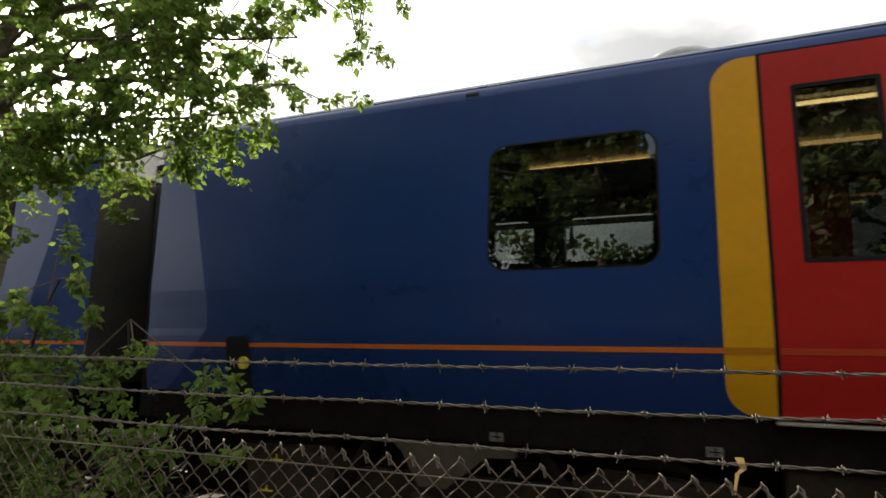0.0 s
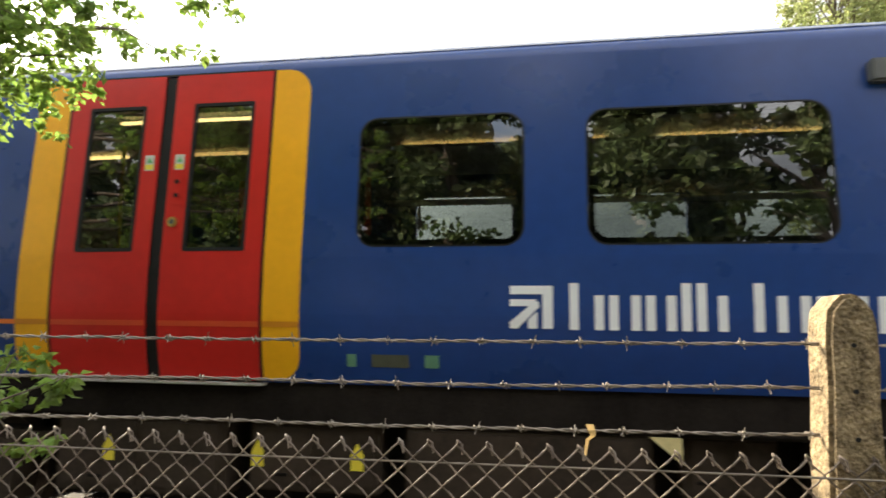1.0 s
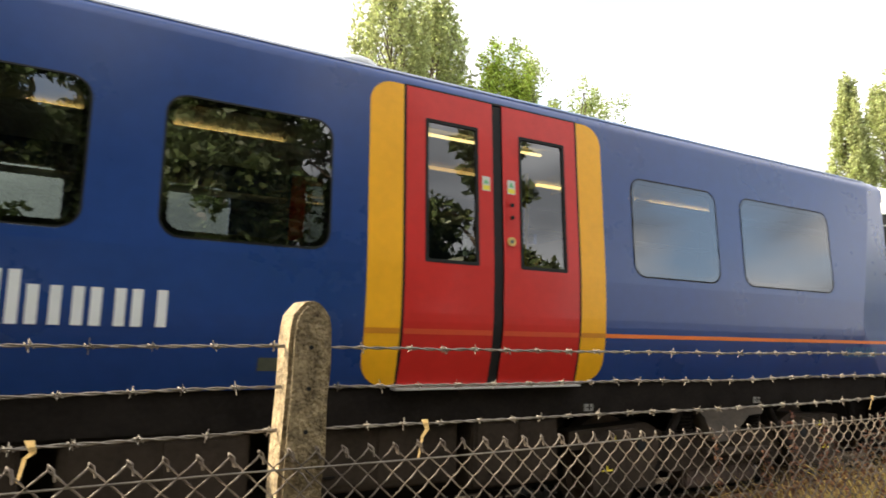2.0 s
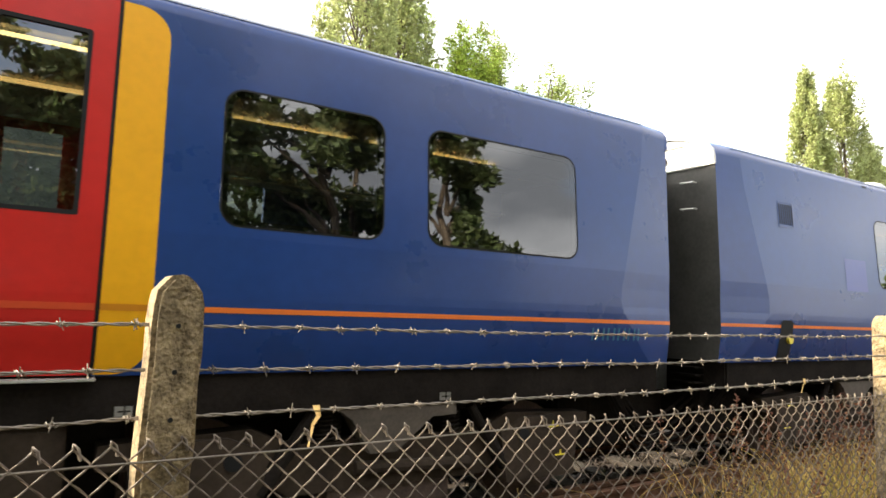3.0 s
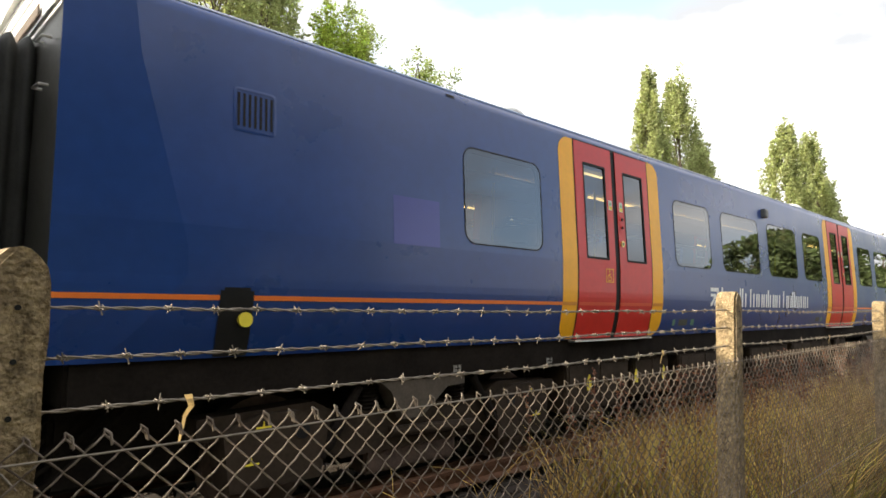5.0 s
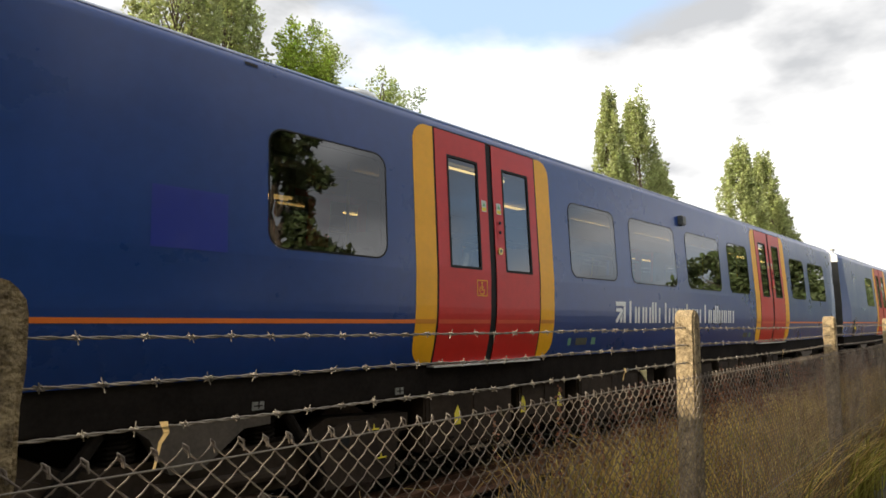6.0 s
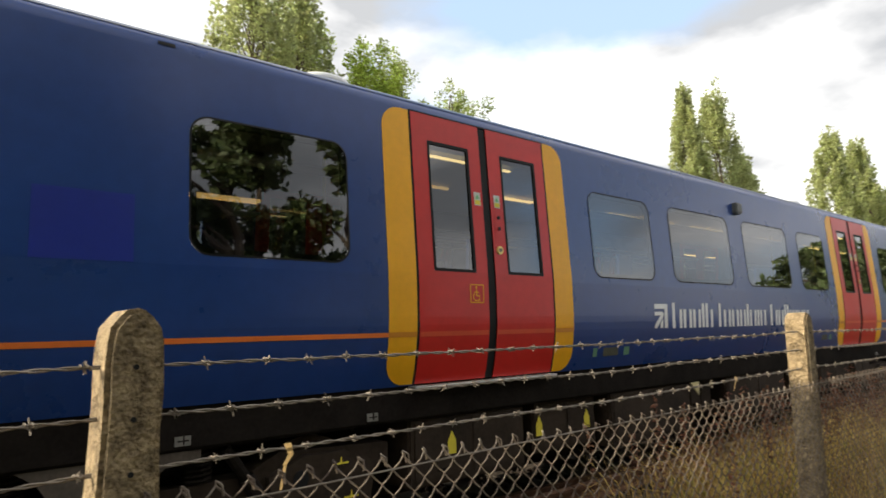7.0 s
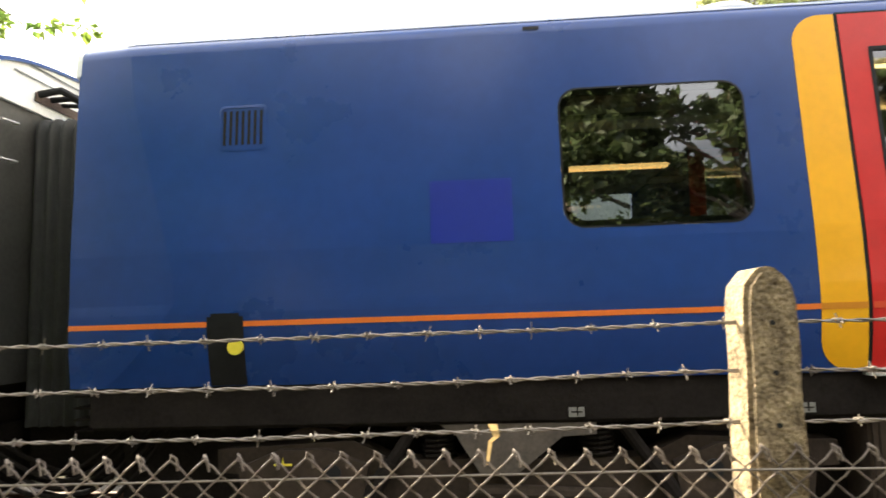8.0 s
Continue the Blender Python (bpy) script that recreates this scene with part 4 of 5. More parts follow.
def make_car(special=False):
    car = new("train_car")
    car_body(car)
    car_body(car, True)
    for a, b in WINDOWS:
        window(car, a, b)
    for k, (a, b) in enumerate(DOORS):
        doorway(car, a, b, k == 0 and special)
    # far doors: plain red leaves with panes, and far windows
    for a, b in WINDOWS:
        fa, fb = CAR_LEN - b, CAR_LEN - a
        bm = bmesh.new()
        inner = rounded(a + 0.005, b - 0.005, W_B + 0.005, W_T - 0.005, 0.09)
        fill(bm, inner, -0.02)
        p = part("far_pane", bm, PANE_FAR, car)
        p.matrix_local = Matrix.Translation((CAR_LEN, WIDE, 0)) @ pose(0, 0, 0, 0, 0, 180)
        p.visible_shadow = False
    for a, b in DOORS:
        bm = bmesh.new()
        for u0, u1 in ((a, a + 0.16), (a + 0.60, b - 0.60), (b - 0.16, b)):
            sheet(bm, [u0, u1], frange(D_B, D_T, 10), 0.0)
        for u0, u1 in ((a + 0.16, a + 0.60), (b - 0.60, b - 0.16)):
            sheet(bm, [u0, u1], [D_B, 1.2, 1.6, G_B], 0.0)
            sheet(bm, [u0, u1], [G_T, D_T], 0.0)
        for u0, u1 in ((a + 0.16, a + 0.60), (b - 0.60, b - 0.16)):
            gp = bmesh.new()
            sheet(gp, [u0, u1], [G_B, G_T], -0.01)
            q = part("far_door_pane", gp, PANE, car)
            q.matrix_local = Matrix.Translation((CAR_LEN, WIDE, 0)) @ pose(0, 0, 0, 0, 0, 180)
            q.visible_shadow = False
        p = part("far_door", bm, RED, car, "red far-side door")
        p.matrix_local = Matrix.Translation((CAR_LEN, WIDE, 0)) @ pose(0, 0, 0, 0, 0, 180)
    under(car)
    interior(car, special)
    ends(car)
    livery(car, special)
    return tagged(car, "dark blue train car, red doors, yellow door pillars, on rails", "train car", "cars of the train")


plain = make_car()
accessible = make_car(True)
cars = [plain, copy_thing(plain, pose(0, 0, 0)), accessible, copy_thing(plain, pose(0, 0, 0)), copy_thing(plain, pose(0, 0, 0))]


# ---------------------------------------------------------------- ground and track
GROUND = material("dry_soil", (0.055, 0.041, 0.026), 0.95, var=0.45, scale=0.8, second=(0.10, 0.085, 0.042), bump=0.6, bump_scale=14, fine=9)
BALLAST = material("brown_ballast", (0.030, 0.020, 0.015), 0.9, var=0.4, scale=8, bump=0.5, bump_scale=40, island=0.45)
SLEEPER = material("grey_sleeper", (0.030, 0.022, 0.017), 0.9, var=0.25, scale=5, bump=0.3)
RAIL = material("rusty_rail", (0.13, 0.062, 0.033), 0.6, metal=0.4, var=0.3, scale=14)
CONCRETE = material("weathered_concrete", (0.205, 0.142, 0.074), 0.92, var=0.60, scale=38, second=(0.43, 0.325, 0.190), bump=1.0, bump_scale=110, fine=170)
WIRE = material("galvanised_wire", (0.23, 0.195, 0.16), 0.75, metal=0.15, var=0.35, scale=18)
MESH = material("rusting_mesh_wire", (0.140, 0.090, 0.065), 0.7, var=0.5, scale=6, second=(0.265, 0.215, 0.17), fine=40)
GRASS = material("dry_grass", (0.42, 0.26, 0.075), 0.85, var=0.55, scale=1.7, second=(0.66, 0.45, 0.14), fine=30, island=0.55, translucent=0.35)
GRASS_G = material("green_weed", (0.24, 0.215, 0.04), 0.8, var=0.5, scale=1.7, second=(0.42, 0.38, 0.07), fine=30, island=0.5, translucent=0.35)
BARK = material("grey_brown_bark", (0.13, 0.10, 0.075), 0.95, var=0.4, scale=9, bump=0.8, bump_scale=25)
LEAF_NEAR = material("fresh_green_leaf", (0.20, 0.30, 0.06), 0.45, var=0.3, scale=4, island=0.40, translucent=0.65)
LEAF_POPLAR = material("poplar_leaf", (0.36, 0.40, 0.17), 0.55, var=0.3, scale=1, island=0.35, translucent=0.55)
LEAF_MID = material("mid_green_leaf", (0.30, 0.36, 0.13), 0.55, var=0.3, scale=1, island=0.35, translucent=0.5)
LEAF_LIME = material("lime_green_leaf", (0.38, 0.48, 0.08), 0.5, var=0.3, scale=1, island=0.35, translucent=0.40)
LEAF_DARK = material("dark_green_leaf", (0.125, 0.165, 0.060), 0.5, var=0.3, scale=1, island=0.35, translucent=0.30)
DOCK = material("rusty_dock_seed", (0.19, 0.085, 0.045), 0.9, var=0.4, scale=4, island=0.4, translucent=0.2)
TAG = material("dry_leaf", (0.62, 0.44, 0.20), 0.8, var=0.2, scale=30, translucent=0.3)

TRACK_Y = Y_SIDE + WIDE / 2


def ground_z(x, y):
    n = 0.05 * noise.noise((x * 0.5, y * 0.5, 0)) + 0.02 * noise.noise((x * 2.3, y * 2.3, 4))
    d = abs(y - TRACK_Y)
    t = max(0.0, min(1.0, (3.0 - d) / 0.9))
    return n * (1 - t) + (-0.36) * t * t * (3 - 2 * t)


bm = bmesh.new()
gx = [-2500, -600, -200, -80, -40, -25] + frange(-18, 34, 104) + [45, 60, 90, 140, 250, 600, 2500]
gy = [-2500, -600, -150, -60, -30, -15] + frange(-8, 12, 50) + [16, 22, 32, 50, 90, 200, 600, 2500]
g = [[bm.verts.new((x, y, ground_z(x, y))) for x in gx] for y in gy]
for r0, r1 in zip(g, g[1:]):
    for k in range(len(gx) - 1):
        bm.faces.new((r0[k], r0[k + 1], r1[k + 1], r1[k]))
tagged(finish("ground", bm, GROUND, smooth=True), "dry brown soil with thin grass beside the railway", "ground", kind="structure")


def joined(name, verts, faces, mat, smooth=False):
    me = bpy.data.meshes.new(name)
    me.from_pydata(verts, [], faces)
    me.materials.append(mat)
    if smooth:
        me.polygons.foreach_set("use_smooth", [True] * len(me.polygons))
    return new(name, me)


def ballast():
    rnd = random.Random(3)
    verts, faces = [], []
    base = [(1, 0, 0), (-1, 0, 0), (0, 1, 0), (0, -1, 0), (0, 0, 1), (0, 0, -1)]
    tri = [(0, 2, 4), (2, 1, 4), (1, 3, 4), (3, 0, 4), (2, 0, 5), (1, 2, 5), (3, 1, 5), (0, 3, 5)]
    for k in range(9000):
        x = rnd.uniform(-8, 16)
        y = TRACK_Y + rnd.uniform(-2.35, 0.8)
        r = rnd.uniform(0.02, 0.04)
        z = ground_z(x, y) + (0.10 if abs(y - TRACK_Y) < 1.6 else 0.02) + rnd.uniform(-0.02, 0.015)
        rot = Euler([rnd.uniform(0, 6.28) for _ in range(3)]).to_matrix()
        o = len(verts)
        for b in base:
            v = rot @ (Vector(b) * r * rnd.uniform(0.7, 1.2))
            verts.append((x + v.x, y + v.y, z + v.z))
        faces += [tuple(o + i for i in t) for t in tri]
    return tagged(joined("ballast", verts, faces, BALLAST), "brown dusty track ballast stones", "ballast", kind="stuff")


ballast()
bm = bmesh.new()
box(bm, -120, 220, TRACK_Y - 1.75, TRACK_Y + 1.75, -0.40, -0.27, 0.04)
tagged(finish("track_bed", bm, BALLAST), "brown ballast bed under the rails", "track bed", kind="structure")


def rail_bar(y, z_top, label):
    bm = bmesh.new()
    h = 0.15
    prof = [(-0.07, -h), (0.07, -h), (0.07, -h + 0.012), (0.010, -h + 0.03), (0.010, -0.045), (0.035, -0.035), (0.035, -0.004), (0.03, 0), (-0.03, 0), (-0.035, -0.004), (-0.035, -0.035), (-0.010, -0.045), (-0.010, -h + 0.03), (-0.07, -h + 0.012)]
    a = [bm.verts.new((-120, y + p, z_top + q)) for p, q in prof]
    b = [bm.verts.new((220, y + p, z_top + q)) for p, q in prof]
    for k in range(len(prof)):
        bm.faces.new((a[k], a[(k + 1) % len(prof)], b[(k + 1) % len(prof)], b[k]))
    return tagged(finish("rail", bm, RAIL), label, "rail", "rails of the track", "structure")


for dy in (-0.75, 0.75):
    rail_bar(TRACK_Y + dy, -0.09, "rusty steel running rail on sleepers")
rail_bar(TRACK_Y - 1.16, -0.02, "rusty conductor rail beside the track")
bm = boxm(-0.13, 0.13, -1.25, 1.25, -0.33, -0.235, 0.015)
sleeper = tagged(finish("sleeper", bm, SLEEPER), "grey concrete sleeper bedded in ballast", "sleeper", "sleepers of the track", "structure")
sleeper.location = (-8, TRACK_Y, 0)
for k in range(1, 40):
    copy_thing(sleeper, pose(-8 + 0.68 * k, TRACK_Y, 0))


# ---------------------------------------------------------------- the fence
def fence_y(x):
    return FENCE_Y + FENCE_SKEW * x


fence = tagged(new("fence"), "concrete post fence with three barbed wires over chain link", "fence")
POST_W = 0.080


def make_post():
    """Tapered concrete post with a rounded head and wire holes."""
    bm = bmesh.new()
    w, d = POST_W / 2, 0.035
    prof = [(-w * 1.06, -0.5), (w * 1.06, -0.5), (w, 1.42)]
    for k in range(1, 10):
        a = radians(180 * k / 10)
        prof.append((w * math.cos(a) * 1.0, 1.42 + 0.08 * math.sin(a) ** 0.8))
    prof.append((-w, 1.42))
    rnd = random.Random(8)
    zs = frange(-0.5, 1.42, 40)
    outline = [(w * (1.06 - 0.06 * (z + 0.5) / 1.92), z) for z in zs]
    loop = [(x, z) for x, z in outline] + prof[3:-1] + [(-x, z) for x, z in outline[::-1]]
    loop = [(x + rnd.uniform(-1, 1) * 0.0022, z) for x, z in loop]
    f = [bm.verts.new((x, -d, z)) for x, z in loop]
    b = [bm.verts.new((x, d + 0.016, z)) for x, z in loop]
    n = len(loop)
    half = len(outline)
    for k in range(n):
        bm.faces.new((f[k], b[k], b[(k + 1) % n], f[(k + 1) % n]))
    for side in (f, b):
        bm.faces.new(side[half - 1:n - half + 1])
        for k in range(half - 1):
            bm.faces.new((side[k], side[k + 1], side[n - 2 - k], side[n - 1 - k]))
    bmesh.ops.recalc_face_normals(bm, faces=bm.faces)
    edge = [e for e in bm.edges if len(e.link_faces) == 2 and e.calc_face_angle(0) > 0.9]
    bmesh.ops.bevel(bm, geom=edge, offset=0.008, segments=2, affect="EDGES", clamp_overlap=True)
    me = bpy.data.meshes.new("post")
    bm.to_mesh(me)
    bm.free()
    me.materials.append(CONCRETE)
    return me


post_mesh = make_post()
bm = bmesh.new()
disc_y(bm, 0, -0.037, -0.0345, 0, 0.004, 10)
hole_mesh = bpy.data.meshes.new("wire_hole")
bm.to_mesh(hole_mesh)
bm.free()
hole_mesh.materials.append(BLACK)
for k, x in enumerate(POSTS):
    p = new("post", post_mesh)
    p.parent = fence
    p.matrix_local = pose(x, fence_y(x), (0.0, -0.004, -0.01)[min(2, abs(k - 2))], 0, (0.6, -0.4, 0.9, 0.3)[k % 4], (1.4 + (0, 1.0, -0.8)[k % 3]))
    for z in WIRES:
        h = new("wire_hole", hole_mesh)
        h.parent = p
        h.location = (0.0, 0, z)
tagged(fence.children[0], "weathered mossy concrete post with rounded top")


def barbed(x0, x1, z, seed):
    """Two strands twisted round each other with four-pointed barbs."""
    rnd = random.Random(seed)
    bm = bmesh.new()
    length = x1 - x0
    sag = rnd.uniform(0.004, 0.012)

    def centre(t):
        x = x0 + length * t
        return Vector((x, fence_y(x) + 0.004 * math.sin(x * 5 + seed), z - sag * 4 * t * (1 - t) + 0.004 * noise.noise((x * 2.2, seed, 0)) + 0.0015 * noise.noise((x * 11, seed, 3))))
    n = int(length / 0.012)
    for ph in (0, math.pi):
        pts = []
        for k in range(n + 1):
            c = centre(k / n)
            a = c.x * 2 * math.pi / 0.075 + ph
            pts.append(c + Vector((0, math.cos(a) * 0.0019, math.sin(a) * 0.0019)))
        tube(bm, pts, 0.0016, 4)
    x = x0 + rnd.uniform(0.04, 0.09)
    while x < x1 - 0.03:
        c = centre((x - x0) / length)
        a0 = rnd.uniform(0, 3.14)
        for j in range(2):
            a = a0 + j * rnd.uniform(1.0, 1.9)
            d = Vector((rnd.uniform(-0.4, 0.4), math.cos(a), math.sin(a))).normalized()
            s = rnd.uniform(0.008, 0.014)
            tube(bm, [c - d * s, c + d * s], 0.0011, 4)
        coil = [c + Vector((-0.008 + 0.0018 * i, math.cos(i * 1.3) * 0.0042, math.sin(i * 1.3) * 0.0042)) for i in range(10)]
        tube(bm, coil, 0.0015, 4)
        x += rnd.uniform(0.075, 0.105)
    return part("barbed_wire", bm, WIRE, fence, "twisted galvanised barbed wire strand")


SPANS = list(zip(POSTS, POSTS[1:]))
for k, (a, b) in enumerate(SPANS):
    if a > 12:
        continue
    for j, z in enumerate(WIRES):
        barbed(a, b, z, k * 3 + j + 1)


def chain_link(x0, x1, pitch=0.02535, z_top=MESH_TOP, rows=51):
    """Zigzag wires hooked into each other, with knuckled tops."""
    rnd = random.Random(11)
    verts, faces = [], []
    n = int((x1 - x0) / pitch)
    cell = 0.0232
    r = 0.0018

    def bar(pts, sides=4):
        o = len(verts)
        m = len(pts)
        for i, p in enumerate(pts):
            d = (pts[min(i + 1, m - 1)] - pts[max(i - 1, 0)]).normalized()
            a = d.cross(Vector((0, 1, 0.02))).normalized()
            b = d.cross(a)
            for k in range(sides):
                t = 2 * math.pi * k / sides
                verts.append(tuple(p + (a * math.cos(t) + b * math.sin(t)) * r))
        for i in range(m - 1):
            for k in range(sides):
                faces.append((o + i * sides + k, o + i * sides + (k + 1) % sides, o + (i + 1) * sides + (k + 1) % sides, o + (i + 1) * sides + k))
    for w in range(n):
        x = x0 + w * pitch
        warp = 0.006 * noise.noise((x * 0.9, 0, 1)) + 0.004 * noise.noise((x * 5, 0, 2)) + 0.011 - 0.022 * max(0.0, min(1.0, (x - 0.5) / 0.9))
        pts = []
        fine = x < 7.0
        for k in range(rows + 1):
            s = 1 if (k + w) % 2 else -1
            zz = z_top + warp - k * cell
            xx = x + s * pitch * 0.515 + 0.004 * noise.noise((x * 3, zz * 3, 5))
            yy = fence_y(xx) - 0.044 + 0.012 * noise.noise((x * 0.8, zz * 2, 9))
            p = Vector((xx, yy, zz))
            if pts and fine:
                q = pts[-1].lerp(p, 0.5)
                q.y += 0.0042 * s
                pts.append(q)
            pts.append(p)
        # knuckle at the top, hooked over
        top = pts[0]
        s = rnd.choice((-1, 1))
        pts = [top + Vector((0.010, 0.004 * s, -0.016)), top + Vector((0.007, 0.005 * s, 0.001)), top + Vector((0.0, 0.002, 0.007))] + pts
        bar(pts)
    ob = joined("mesh", verts, faces, MESH, smooth=True)
    ob.parent = fence
    return tagged(ob, "rusty chain link mesh of zigzag wires", kind="stuff")


chain_link(POSTS[0], 13.5)
bm = bmesh.new()
for z in (LINE_Z, 0.55):
    tube(bm, [(x, fence_y(x) - 0.046, z + 0.003 * noise.noise((x * 2, z, 0))) for x in frange(POSTS[0], 16, 120)], 0.0019, 5)
part("line_wire", bm, WIRE, fence, "straight galvanised line wire")
for x in POSTS[:6]:
    for z in (LINE_Z,):
        bm = bmesh.new()
        y = fence_y(x)
        pts = [(x + 0.004, y - 0.038, z), (x + 0.016, y - 0.046, z - 0.010), (x + 0.034, y - 0.042, z - 0.034)]
        tube(bm, pts, 0.0016, 4)
        part("tie_wire", bm, WIRE, fence, "short twisted tie wire")
for x, z, ln in ((0.65, WIRES[2], 0.05), (2.35, WIRES[2], 0.02), (4.5, WIRES[2], 0.03), (-0.02, WIRES[2], 0.035)):
    bm = bmesh.new()
    y = fence_y(x)
    pts = [Vector((x, y - 0.004, z + 0.006)), Vector((x + 0.006, y - 0.006, z - 0.012)), Vector((x - 0.004, y - 0.004, z - ln * 0.6)), Vector((x - 0.010, y - 0.002, z - ln - 0.02))]
    for (p, q), w in zip(zip(pts, pts[1:]), (0.007, 0.005, 0.003)):
        quad(bm, p - Vector((w, 0, 0)), p + Vector((w, 0, 0)), q + Vector((w * 0.7, 0.002, 0)), q - Vector((w * 0.7, -0.002, 0)))
    tagged(finish("dry_leaf", bm, TAG), "withered straw-coloured leaf caught on the wire", "leaf")


# ---------------------------------------------------------------- grass and plants
def leaf_cloud(verts, faces, centre, radii, n, size, rnd, hollow=0.3, droop=0.0):
    """Leaves scattered through a lumpy ellipsoid."""
    for _ in range(n):
        d = Vector((rnd.gauss(0, 1), rnd.gauss(0, 1), rnd.gauss(0, 1))).normalized()
        r = (hollow + (1 - hollow) * rnd.random()) ** 0.6
        r *= 0.80 + 0.35 * noise.noise((d.x * 2 + centre[0], d.y * 2 + centre[1], d.z * 2))
        p = Vector((centre[0] + d.x * radii[0] * r, centre[1] + d.y * radii[1] * r, centre[2] + d.z * radii[2] * r))
        s = size * rnd.uniform(0.6, 1.25)
        ax = Vector((rnd.gauss(0, 1), rnd.gauss(0, 1), rnd.gauss(0, 0.6) - droop)).normalized()
        sd = ax.cross(Vector((rnd.gauss(0, 1), rnd.gauss(0, 1), rnd.gauss(0, 1)))).normalized()
        up = ax.cross(sd) * 0.12 * s
        o = len(verts)
        verts.extend([tuple(p), tuple(p + ax * s * 0.45 + sd * s * 0.30 + up), tuple(p + ax * s), tuple(p + ax * s * 0.45 - sd * s * 0.30 + up)])
        faces.append((o, o + 1, o + 2, o + 3))


def blades(name, spots, mat, label, seed, h=(0.25, 0.6), w=0.0035, lean=0.35):
    rnd = random.Random(seed)
    verts, faces = [], []
    for x, y in spots:
        z = ground_z(x, y) - 0.02
        hh = rnd.uniform(*h)
        a = rnd.uniform(0, 6.28)
        l = rnd.uniform(0, lean) * hh
        dx, dy = math.cos(a) * l, math.sin(a) * l
        px, py = -math.sin(a) * w, math.cos(a) * w
        o = len(verts)
        for t, k in ((0, 1.0), (0.4, 0.9), (0.75, 0.6)):
            cx, cy, cz = x + dx * t * t, y + dy * t * t, z + hh * t * (1 - 0.15 * t)
            verts.append((cx - px * k, cy - py * k, cz))
            verts.append((cx + px * k, cy + py * k, cz))
        verts.append((x + dx, y + dy, z + hh * 0.86))
        faces += [(o, o + 1, o + 3, o + 2), (o + 2, o + 3, o + 5, o + 4), (o + 4, o + 5, o + 6)]
    return tagged(joined(name, verts, faces, mat), label, "grass", kind="stuff")


def spots(n, x0, x1, y0, y1, seed, density, tuft=1, spread=0.03):
    """Places for blades, in tufts of a number of them."""
    rnd = random.Random(seed)
    out = []
    while len(out) < n:
        x, y = rnd.uniform(x0, x1), rnd.uniform(y0, y1)
        if rnd.random() < density(x, y):
            for _ in range(tuft):
                out.append((x + rnd.gauss(0, spread), y + rnd.gauss(0, spread)))
    return out


def verge(x, y):
    t = max(0.0, min(1.0, (x - 3.25 - 0.3 * (y - 1.6)) / 1.6))
    return t * (0.10 + 0.9 * max(0.0, noise.noise((x * 2.1, y * 2.1, 2)) + 0.35))


blades("dry_grass", spots(30000, 2.0, 16, 1.25, 3.0, 1, verge, 14, 0.045), GRASS, "tall dry straw-coloured grass along the fence", 1, (0.30, 0.86), 0.0044, 1.0)
blades("green_grass", spots(26000, 2.2, 16, 1.2, 2.9, 2, lambda x, y: verge(x, y) * (0.25 + max(0.0, noise.noise((x * 0.9, y * 1.3, 12)) + 0.45)), 12, 0.05), GRASS_G, "green grass and weeds among the dry stems", 2, (0.20, 0.70), 0.0058, 0.8)
blades("distant_grass", spots(9000, 16, 50, 1.3, 2.9, 6, lambda x, y: 0.8), GRASS, "dry grass further along the track", 6, (0.25, 0.6), 0.010, 0.5)
blades("thin_grass", spots(5000, -6, 4, 1.3, 2.8, 3, lambda x, y: 0.25), GRASS, "thin dry grass by the ballast", 3, (0.12, 0.35), 0.0030, 0.6)
# rusty seed heads of dock standing in the grass
verts, faces = [], []
rnd = random.Random(33)
for k in range(520):
    x, y = rnd.uniform(3.6, 15.0), rnd.uniform(2.0, 2.9)
    if rnd.random() > verge(x, y) + 0.25:
        continue
    h = rnd.uniform(0.55, 0.95)
    dx, dy = rnd.gauss(0, 0.07), rnd.gauss(0, 0.07)
    o = len(verts)
    verts.extend([(x - 0.003, y, 0.0), (x + 0.003, y, 0.0), (x + dx + 0.002, y + dy, h), (x + dx - 0.002, y + dy, h)])
    faces.append((o, o + 1, o + 2, o + 3))
    for j in range(5):
        t = 0.62 + 0.09 * j
        leaf_cloud(verts, faces, (x + dx * t, y + dy * t, h * t), (0.022, 0.022, 0.04), 6, 0.030, rnd)
tagged(joined("dock_stalk", verts, faces, DOCK), "rusty brown dock seed heads in the grass", "weeds", kind="stuff")
# arching dry stalks
bm = bmesh.new()
rnd = random.Random(21)
for k in range(1300):
    x, y = rnd.uniform(2.3, 8.0), rnd.uniform(1.35, 2.7)
    if rnd.random() > verge(x + 0.7, y) + 0.1:
        continue
    a, l, h = rnd.uniform(0, 6.28), rnd.uniform(0.2, 0.65), rnd.uniform(0.35, 0.95)
    pts = [(x + math.cos(a) * l * t ** 1.6, y + math.sin(a) * l * 0.6 * t ** 1.6, h * (t - 0.35 * t ** 3)) for t in (0, 0.25, 0.5, 0.75, 1)]
    tube(bm, pts, 0.0034, 4, 0.0014)
tagged(finish("dry_stalk", bm, GRASS), "arching dead straw stalks by the fence", "stalks", kind="stuff")


# ---------------------------------------------------------------- trees
def limb(bm, p0, p1, r0, r1, rnd, n=5):
    pts = []
    for k in range(n + 1):
        t = k / n
        p = Vector(p0).lerp(Vector(p1), t)
        j = 0.05 * (Vector(p1) - Vector(p0)).length * math.sin(t * math.pi)
        pts.append(p + Vector((rnd.uniform(-j, j), rnd.uniform(-j, j), rnd.uniform(-j, j) * 0.5)))
    tube(bm, pts, r0, 7, r1)


